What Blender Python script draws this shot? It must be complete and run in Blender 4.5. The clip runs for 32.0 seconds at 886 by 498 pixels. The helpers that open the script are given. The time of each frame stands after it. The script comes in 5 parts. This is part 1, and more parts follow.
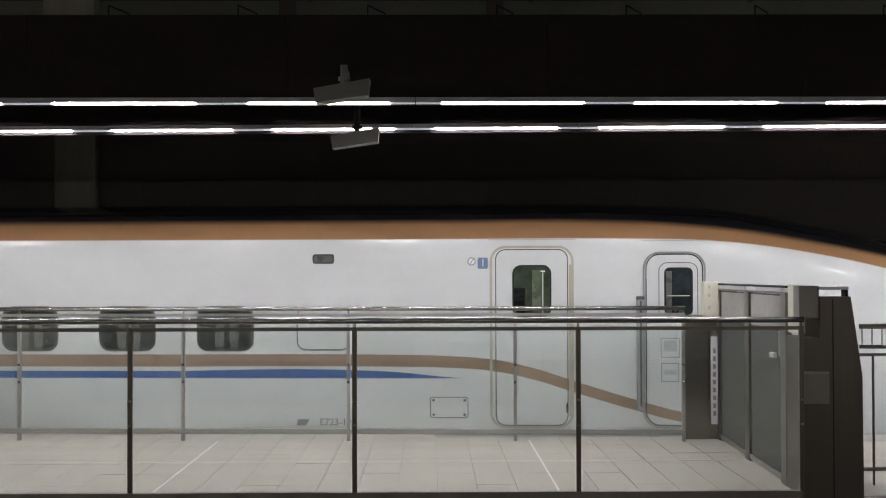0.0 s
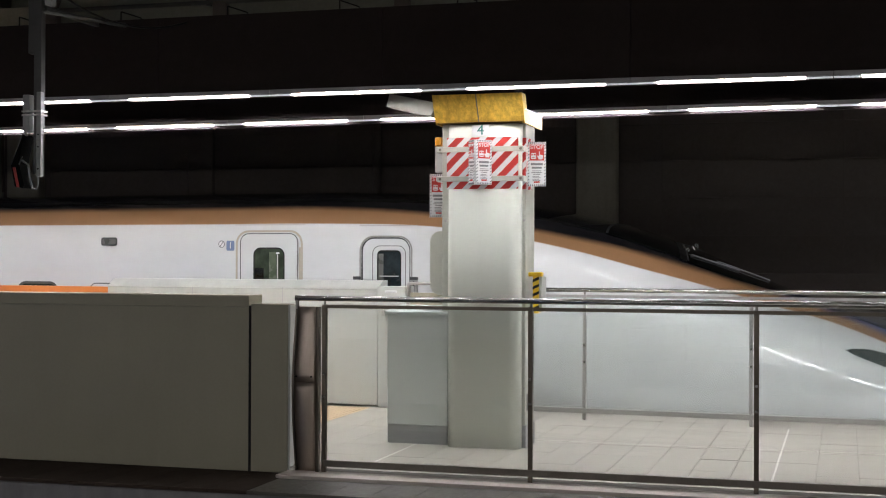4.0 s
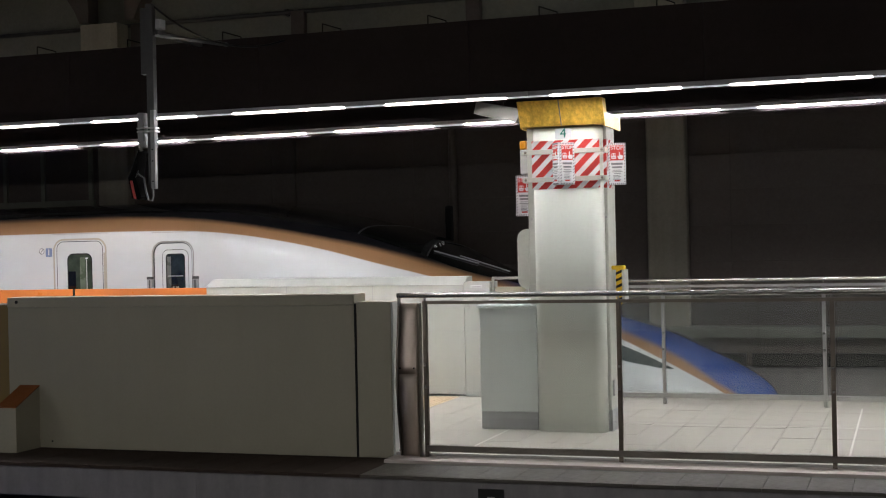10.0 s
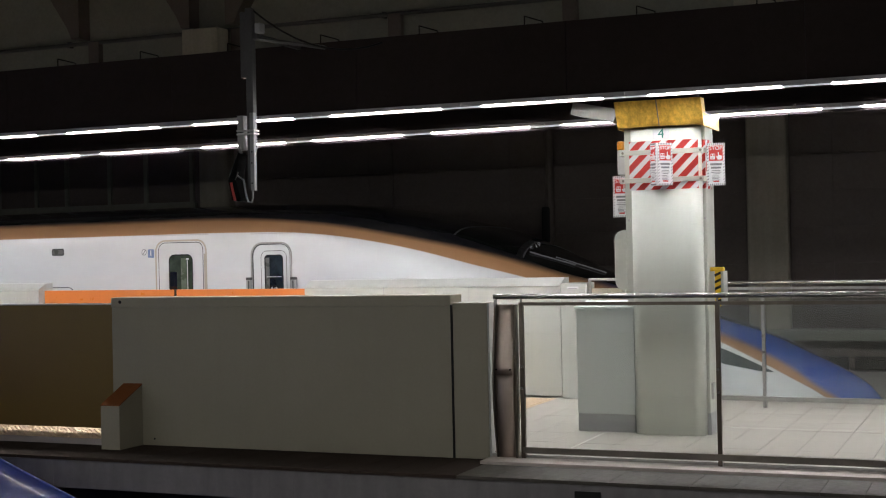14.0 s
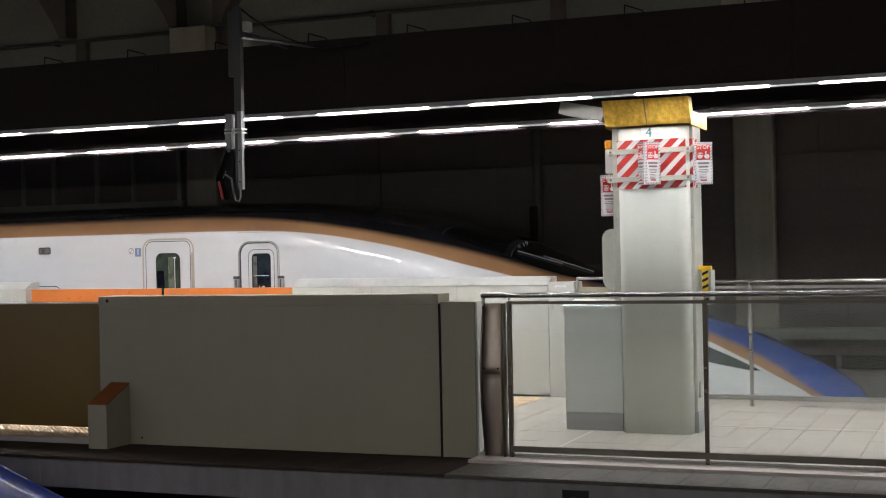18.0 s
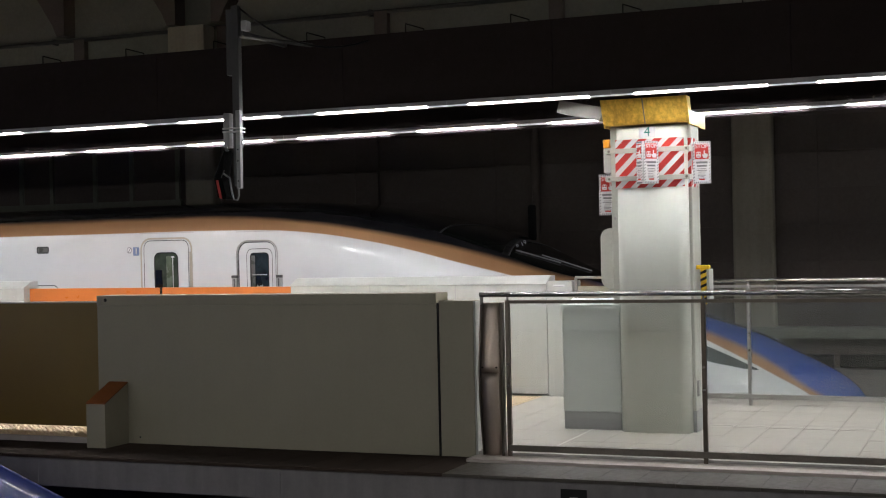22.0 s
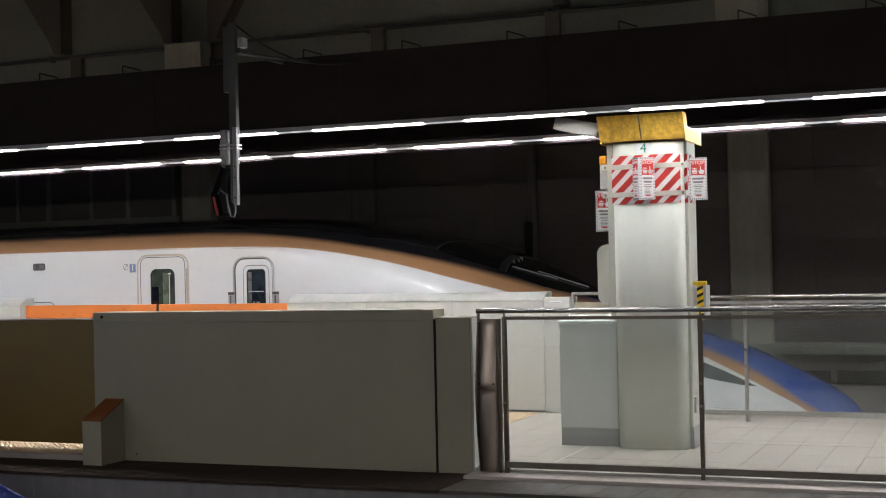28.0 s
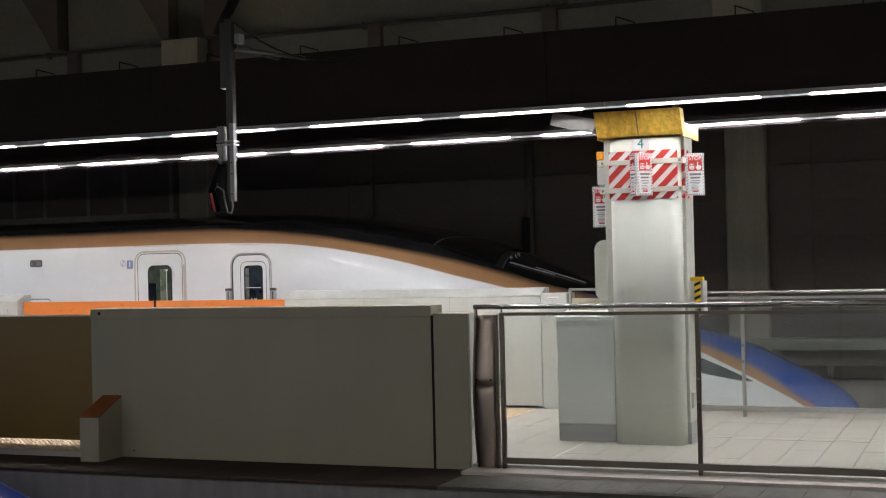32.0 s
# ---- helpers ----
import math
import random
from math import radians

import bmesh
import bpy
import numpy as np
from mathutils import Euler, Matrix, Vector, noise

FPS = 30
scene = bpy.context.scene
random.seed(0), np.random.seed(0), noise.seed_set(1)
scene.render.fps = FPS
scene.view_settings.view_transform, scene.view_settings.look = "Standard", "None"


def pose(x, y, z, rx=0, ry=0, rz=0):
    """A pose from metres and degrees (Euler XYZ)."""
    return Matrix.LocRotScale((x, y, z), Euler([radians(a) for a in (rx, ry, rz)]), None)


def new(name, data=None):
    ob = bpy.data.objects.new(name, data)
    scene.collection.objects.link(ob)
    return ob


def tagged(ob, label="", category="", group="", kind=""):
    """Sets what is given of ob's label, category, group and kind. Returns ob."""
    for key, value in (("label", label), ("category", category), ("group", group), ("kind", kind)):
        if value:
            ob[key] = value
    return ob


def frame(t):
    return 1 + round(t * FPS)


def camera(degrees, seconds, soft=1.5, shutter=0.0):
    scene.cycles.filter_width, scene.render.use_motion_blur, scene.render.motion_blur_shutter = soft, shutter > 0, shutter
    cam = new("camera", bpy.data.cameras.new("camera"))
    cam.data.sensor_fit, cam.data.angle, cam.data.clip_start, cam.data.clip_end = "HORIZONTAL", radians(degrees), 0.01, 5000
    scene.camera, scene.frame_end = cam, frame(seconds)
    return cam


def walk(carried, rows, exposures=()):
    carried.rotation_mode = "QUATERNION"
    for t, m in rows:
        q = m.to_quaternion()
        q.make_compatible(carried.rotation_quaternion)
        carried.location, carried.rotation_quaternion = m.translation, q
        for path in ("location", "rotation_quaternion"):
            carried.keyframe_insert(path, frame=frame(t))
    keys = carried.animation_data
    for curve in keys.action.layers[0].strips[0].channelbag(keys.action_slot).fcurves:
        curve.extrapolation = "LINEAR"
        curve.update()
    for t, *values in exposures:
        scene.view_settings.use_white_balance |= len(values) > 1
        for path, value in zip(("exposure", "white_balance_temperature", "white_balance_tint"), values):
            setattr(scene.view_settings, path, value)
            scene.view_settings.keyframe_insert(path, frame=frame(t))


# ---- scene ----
cam = camera(36.0, 32.0, 1.1)
# seconds, eye x, y, z, pitch, roll, yaw
PATH_ROWS = [
    (0.0, -0.362, -0.136, 1.605, 1.059, 0.152, -0.546),
    (0.5, -0.424, -0.050, 1.593, 1.197, 0.008, 4.850),
    (1.0, -0.485, 0.017, 1.585, 1.287, -0.008, 9.094),
    (1.5, -0.571, 0.034, 1.610, 1.191, -0.185, 13.442),
    (2.0, -0.708, 0.088, 1.611, 1.215, -0.419, 18.788),
    (2.5, -1.053, 0.016, 1.583, 1.148, -0.636, 21.970),
    (3.0, -1.465, 0.002, 1.524, 0.967, -0.551, 21.836),
    (3.5, -1.730, -0.047, 1.549, 0.573, -0.262, 16.362),
    (5.5, -2.252, 0.047, 1.636, -0.358, 0.730, 19.907),
    (6.0, -2.301, 0.121, 1.622, -0.299, 1.082, 24.024),
    (6.5, -2.307, 0.153, 1.621, -0.295, 1.086, 25.096),
    (7.0, -2.385, 0.135, 1.626, -0.347, 1.081, 25.515),
    (7.5, -2.335, 0.173, 1.617, -0.291, 1.097, 26.493),
    (8.0, -2.353, 0.162, 1.616, -0.297, 1.104, 26.801),
    (8.5, -2.196, -0.152, 1.629, -0.367, 1.094, 26.524),
    (9.0, -1.930, -0.832, 1.661, -0.298, 1.129, 24.032),
    (9.5, -1.957, -0.849, 1.642, -0.046, 1.164, 20.679),
    (10.0, -1.957, -0.849, 1.642, 0.031, 1.236, 18.826),
    (10.5, -1.957, -0.849, 1.642, 0.080, 1.390, 18.275),
    (11.0, -1.957, -0.849, 1.642, 0.067, 1.378, 18.154),
    (11.5, -1.957, -0.849, 1.642, 0.066, 1.348, 18.434),
    (12.0, -1.957, -0.849, 1.642, 0.112, 1.297, 19.231),
    (12.5, -1.957, -0.849, 1.642, 0.169, 1.190, 20.440),
    (13.0, -1.957, -0.849, 1.642, 0.171, 1.159, 21.437),
    (13.5, -1.957, -0.849, 1.642, 0.175, 1.190, 22.240),
    (14.0, -1.957, -0.849, 1.642, 0.168, 1.192, 22.873),
    (14.5, -1.957, -0.849, 1.642, 0.181, 1.167, 23.310),
    (16.5, -1.957, -0.849, 1.642, 0.141, 1.140, 22.488),
    (17.0, -1.957, -0.849, 1.642, 0.109, 1.182, 22.368),
    (17.5, -1.957, -0.849, 1.642, 0.108, 1.181, 22.365),
    (18.0, -1.957, -0.849, 1.642, 0.108, 1.181, 22.365),
    (18.5, -1.957, -0.849, 1.642, 0.111, 1.221, 22.346),
    (19.0, -1.957, -0.849, 1.642, 0.080, 1.164, 22.333),
    (19.5, -1.957, -0.849, 1.642, 0.072, 1.182, 22.332),
    (20.0, -1.957, -0.849, 1.642, 0.072, 1.182, 22.332),
    (20.5, -1.957, -0.849, 1.642, 0.073, 1.204, 22.302),
    (21.0, -1.957, -0.849, 1.641, 0.092, 1.185, 22.306),
    (21.5, -1.957, -0.849, 1.642, 0.071, 1.180, 22.297),
    (22.0, -1.957, -0.849, 1.642, 0.071, 1.180, 22.297),
    (22.5, -1.957, -0.849, 1.642, 0.050, 1.271, 22.282),
    (23.0, -1.957, -0.849, 1.642, 0.034, 1.182, 22.261),
    (23.5, -1.957, -0.849, 1.642, 0.034, 1.182, 22.261),
    (24.0, -1.957, -0.849, 1.642, 0.034, 1.182, 22.261),
    (24.5, -1.957, -0.849, 1.642, 0.034, 1.182, 22.231),
    (25.0, -1.957, -0.849, 1.642, 0.033, 1.181, 22.225),
    (25.5, -1.957, -0.848, 1.642, 0.024, 1.219, 22.224),
    (26.0, -1.957, -0.849, 1.642, 0.368, 1.294, 22.193),
    (26.5, -1.957, -0.849, 1.642, 0.628, 1.258, 22.173),
    (28.5, -1.957, -0.849, 1.642, 0.763, 1.270, 22.137),
    (29.0, -1.957, -0.849, 1.642, 0.744, 1.312, 22.115),
    (29.5, -1.957, -0.849, 1.642, 0.687, 1.263, 22.101),
    (30.0, -1.957, -0.849, 1.642, 0.586, 1.276, 22.101),
    (30.5, -1.957, -0.848, 1.642, 0.586, 1.276, 22.098),
    (31.0, -1.957, -0.849, 1.642, 0.585, 1.316, 22.073),
    (31.5, -1.957, -0.849, 1.642, 0.584, 1.310, 22.052),
    (32.0, -1.957, -0.849, 1.642, 0.586, 1.328, 22.046),
]
walk(cam, [(t, pose(x, y, z, 90 + pitch, roll, yaw)) for t, x, y, z, pitch, roll, yaw in PATH_ROWS],
     exposures=((0.0, -0.28), (1.0, -0.2), (2.0, -0.12), (3.0, -0.02), (6.0, 0.08), (9.0, 0.05), (32.0, 0.05)))

# ---- world and exposure ----
world = bpy.data.worlds.new("world")
scene.world = world
world.use_nodes = True
world.node_tree.nodes["Background"].inputs[0].default_value = (0.5, 0.5, 0.55, 1)
world.node_tree.nodes["Background"].inputs[1].default_value = 0.0
scene.view_settings.exposure = 0.0
LAMP_FRONT = 92.0
LAMP_FAR = 132.0
LAMP_NEAR = 52.0

# ---- materials ----


def nodes_of(name):
    m = bpy.data.materials.new(name)
    m.use_nodes = True
    nt = m.node_tree
    return m, nt, nt.nodes["Principled BSDF"]


def link(nt, a, b):
    nt.links.new(a, b)


def noise_node(nt, scale, detail=4.0, rough=0.6, stretch=(1, 1, 1), coord="Object"):
    tc = nt.nodes.new("ShaderNodeTexCoord")
    mp = nt.nodes.new("ShaderNodeMapping")
    mp.inputs["Scale"].default_value = stretch
    tex = nt.nodes.new("ShaderNodeTexNoise")
    tex.inputs["Scale"].default_value = scale
    tex.inputs["Detail"].default_value = detail
    tex.inputs["Roughness"].default_value = rough
    link(nt, tc.outputs[coord], mp.inputs[0])
    link(nt, mp.outputs[0], tex.inputs["Vector"])
    return tex.outputs["Fac"]


def remap(nt, fac, a, b, lo=0.3, hi=0.7):
    r = nt.nodes.new("ShaderNodeMapRange")
    r.inputs[1].default_value, r.inputs[2].default_value = lo, hi
    r.inputs[3].default_value, r.inputs[4].default_value = a, b
    link(nt, fac, r.inputs[0])
    return r.outputs[0]


def times(nt, col, fac):
    v = nt.nodes.new("ShaderNodeVectorMath")
    v.operation = "SCALE"
    link(nt, col, v.inputs[0])
    link(nt, fac, v.inputs["Scale"])
    return v.outputs[0]


def rgb(nt, c):
    n = nt.nodes.new("ShaderNodeRGB")
    n.outputs[0].default_value = (*c, 1)
    return n.outputs[0]


def bump(nt, bsdf, fac, strength, dist=0.01):
    b = nt.nodes.new("ShaderNodeBump")
    b.inputs["Strength"].default_value = strength
    b.inputs["Distance"].default_value = dist
    link(nt, fac, b.inputs["Height"])
    link(nt, b.outputs[0], bsdf.inputs["Normal"])


def surface(name, color, rough=0.5, metal=0.0, vary=0.12, big=0.7, fine=30.0, relief=0.15, rough_vary=0.1,
            stretch=(1, 1, 1), random_vary=0.0, coat=0.0, streak=0.0, spec=0.5):
    """Paint, metal, stone: two scales of variation, uneven gloss and fine relief."""
    m, nt, p = nodes_of(name)
    a = remap(nt, noise_node(nt, big, 5), 1 - vary, 1 + vary)
    b = remap(nt, noise_node(nt, fine, 3, 0.7, stretch), 1 - vary * 0.5, 1 + vary * 0.5)
    col = times(nt, times(nt, rgb(nt, color), a), b)
    if streak:
        s = remap(nt, noise_node(nt, 6.0, 4, 0.6, (1, 1, 0.08)), 1 - streak, 1.0, 0.35, 0.6)
        col = times(nt, col, s)
    if random_vary:
        oi = nt.nodes.new("ShaderNodeObjectInfo")
        col = times(nt, col, remap(nt, oi.outputs["Random"], 1 - random_vary, 1 + random_vary, 0, 1))
    link(nt, col, p.inputs["Base Color"])
    p.inputs["Metallic"].default_value = metal
    p.inputs["Specular IOR Level"].default_value = spec
    link(nt, remap(nt, noise_node(nt, fine * 0.4, 4), rough - rough_vary, rough + rough_vary), p.inputs["Roughness"])
    if relief:
        bump(nt, p, noise_node(nt, fine * 2, 3), relief, 0.004)
    if coat:
        p.inputs["Coat Weight"].default_value = coat
        p.inputs["Coat Roughness"].default_value = 0.02
    return m


def glass(name, tint=(0.972, 0.99, 0.983), gloss=0.05, rough=0.01):
    """Thin pane: mostly clear, with a mirror share that grows at grazing angles."""
    m = bpy.data.materials.new(name)
    m.use_nodes = True
    nt = m.node_tree
    nt.nodes.clear()
    out = nt.nodes.new("ShaderNodeOutputMaterial")
    mix = nt.nodes.new("ShaderNodeMixShader")
    tr = nt.nodes.new("ShaderNodeBsdfTransparent")
    gl = nt.nodes.new("ShaderNodeBsdfGlossy")
    fr = nt.nodes.new("ShaderNodeLayerWeight")
    tr.inputs[0].default_value = (*tint, 1)
    gl.inputs["Roughness"].default_value = rough
    pw = nt.nodes.new("ShaderNodeMath")
    pw.operation = "POWER"
    pw.inputs[1].default_value = 5.0
    link(nt, fr.outputs["Facing"], pw.inputs[0])
    mul = nt.nodes.new("ShaderNodeMath")
    mul.operation = "MULTIPLY_ADD"
    mul.inputs[1].default_value = 0.6
    mul.inputs[2].default_value = gloss
    link(nt, pw.outputs[0], mul.inputs[0])
    link(nt, mul.outputs[0], mix.inputs[0])
    link(nt, tr.outputs[0], mix.inputs[1])
    link(nt, gl.outputs[0], mix.inputs[2])
    link(nt, mix.outputs[0], out.inputs[0])
    return m


def glow(name, color, strength):
    m, nt, p = nodes_of(name)
    p.inputs["Base Color"].default_value = (0.8, 0.8, 0.8, 1)
    p.inputs["Emission Color"].default_value = (*color, 1)
    p.inputs["Emission Strength"].default_value = strength
    return m


def curve_of(nt, value, points, x0, x1, z0, z1):
    """A smooth curve through (x, z) points, read at value."""
    n = remap(nt, value, 0, 1, x0, x1)
    fc = nt.nodes.new("ShaderNodeFloatCurve")
    c = fc.mapping.curves[0]
    pts = [((x - x0) / (x1 - x0), (z - z0) / (z1 - z0)) for x, z in points]
    c.points[0].location, c.points[1].location = pts[0], pts[-1]
    for q in pts[1:-1]:
        c.points.new(*q)
    fc.mapping.update()
    link(nt, n, fc.inputs["Value"])
    return remap(nt, fc.outputs[0], z0, z1, 0, 1)


def math_node(nt, op, a, b):
    n = nt.nodes.new("ShaderNodeMath")
    n.operation = op
    for i, v in enumerate((a, b)):
        if isinstance(v, (int, float)):
            n.inputs[i].default_value = v
        else:
            link(nt, v, n.inputs[i])
    return n.outputs[0]


def gold_leaf():
    """Crinkled gold foil on a panel: fine veins, broad worn patches."""
    m, nt, p = nodes_of("gold_leaf")
    vein = remap(nt, noise_node(nt, 24.0, 5, 0.7, (1, 1, 0.6)), 0.72, 1.22, 0.36, 0.64)
    a = math_node(nt, "MULTIPLY", remap(nt, noise_node(nt, 4.0, 3, 0.5), 0.8, 1.15), vein)
    link(nt, times(nt, rgb(nt, (0.66, 0.41, 0.065)), a), p.inputs["Base Color"])
    p.inputs["Metallic"].default_value = 0.55
    link(nt, remap(nt, noise_node(nt, 30.0, 4), 0.4, 0.55), p.inputs["Roughness"])
    bump(nt, p, noise_node(nt, 34.0, 5, 0.7), 0.25, 0.006)
    return m


RAIL = 1.25  # platform height above the rails


def livery():
    """Train paint: white sides, copper shoulder, blue roof, copper and blue bands along the waist."""
    m, nt, p = nodes_of("train_paint")
    tc = nt.nodes.new("ShaderNodeTexCoord")
    sep = nt.nodes.new("ShaderNodeSeparateXYZ")
    link(nt, tc.outputs["Object"], sep.inputs[0])
    x = sep.outputs["X"]
    z = math_node(nt, "SUBTRACT", sep.outputs["Z"], RAIL)
    XA, XB, ZA, ZB = 0.0, 9.8, -1.5, 2.5

    def above(points, soft):
        edge = curve_of(nt, x, points, XA, XB, ZA, ZB)
        return remap(nt, math_node(nt, "SUBTRACT", z, edge), 0, 1, -soft, soft)
    copper = above(COPPER_EDGE, 0.006)
    # soft upper edge: copper fading into shade is part of the colour
    blue = above(BLUE_EDGE, 0.03)
    mid = curve_of(nt, x, WAIST, -3.0, 6.0, -1.0, 1.5)
    half = curve_of(nt, x, WAIST_HALF, -3.0, 6.0, 0.0, 1.0)
    waist = math_node(nt, "LESS_THAN", math_node(nt, "ABSOLUTE", math_node(nt, "SUBTRACT", z, mid), 0), half)
    tip = curve_of(nt, x, ((-3.0, 0.037), (-0.95, 0.037), (-0.07, 0.0), (1.0, 0.0)), -3.0, 1.0, 0.0, 1.0)
    tipmid = curve_of(nt, x, ((-3.0, 0.57), (-0.95, 0.57), (-0.07, 0.535), (1.0, 0.535)), -3.0, 1.0, 0.0, 1.0)
    band = math_node(nt, "LESS_THAN", math_node(nt, "ABSOLUTE", math_node(nt, "SUBTRACT", z, tipmid), 0), tip)

    def mix(f, a, b):
        n = nt.nodes.new("ShaderNodeMix")
        n.data_type = "RGBA"
        link(nt, f, n.inputs[0])
        link(nt, a, n.inputs[6])
        link(nt, b, n.inputs[7])
        return n.outputs[2]
    white, cop, blu = rgb(nt, (0.58, 0.595, 0.61)), rgb(nt, (0.33, 0.178, 0.086)), rgb(nt, (0.022, 0.075, 0.31))
    col = mix(waist, white, rgb(nt, (0.28, 0.19, 0.135)))
    col = mix(band, col, rgb(nt, (0.045, 0.11, 0.34)))
    col = mix(copper, col, cop)
    # behind the nose the roof's shade is put into the paint as near-black navy
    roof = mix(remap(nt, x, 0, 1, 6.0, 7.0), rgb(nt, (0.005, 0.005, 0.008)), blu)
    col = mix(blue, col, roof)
    dirt = remap(nt, noise_node(nt, 0.9, 5, 0.65, (1, 1, 2)), 0.95, 1.02)
    link(nt, times(nt, col, dirt), p.inputs["Base Color"])
    link(nt, remap(nt, noise_node(nt, 3.0, 4), 0.56, 0.64), p.inputs["Roughness"])
    p.inputs["Specular IOR Level"].default_value = 0.25
    p.inputs["Coat Weight"].default_value = 1.0
    p.inputs["Coat Roughness"].default_value = 0.015
    return m


# paint edges of the nose as (metres along the train, metres over the platform)
COPPER_EDGE = ((0.0, 1.966), (1.7, 1.963), (2.36, 1.945), (2.9, 1.897), (3.5, 1.805), (4.15, 1.67), (4.8, 1.495), (5.4, 1.33), (6.1, 1.115), (6.85, 0.89),
               (7.68, 0.54), (8.10, 0.335), (8.47, 0.13), (8.84, -0.10), (9.1, -0.35), (9.8, -1.0))
BLUE_EDGE = ((0.0, 2.15), (1.2, 2.15), (2.0, 2.115), (2.85, 2.03), (3.5, 1.925), (4.1, 1.81), (4.72, 1.67), (5.8, 1.33), (6.9, 0.96), (7.62, 0.646),
             (8.06, 0.461), (8.45, 0.244), (8.77, 0.015), (8.95, -0.105), (9.3, -0.4), (9.8, -0.9))
WAIST = ((-3.0, 0.715), (-0.8, 0.715), (-0.3, 0.705), (0.19, 0.67), (0.6, 0.585), (1.08, 0.435), (1.6, 0.28), (2.13, 0.142), (3.2, -0.02), (4.5, -0.10), (6.0, -0.14))
WAIST_HALF = ((-3.0, 0.063), (0.2, 0.06), (1.6, 0.055), (3.2, 0.04), (4.6, 0.0), (6.0, 0.0))

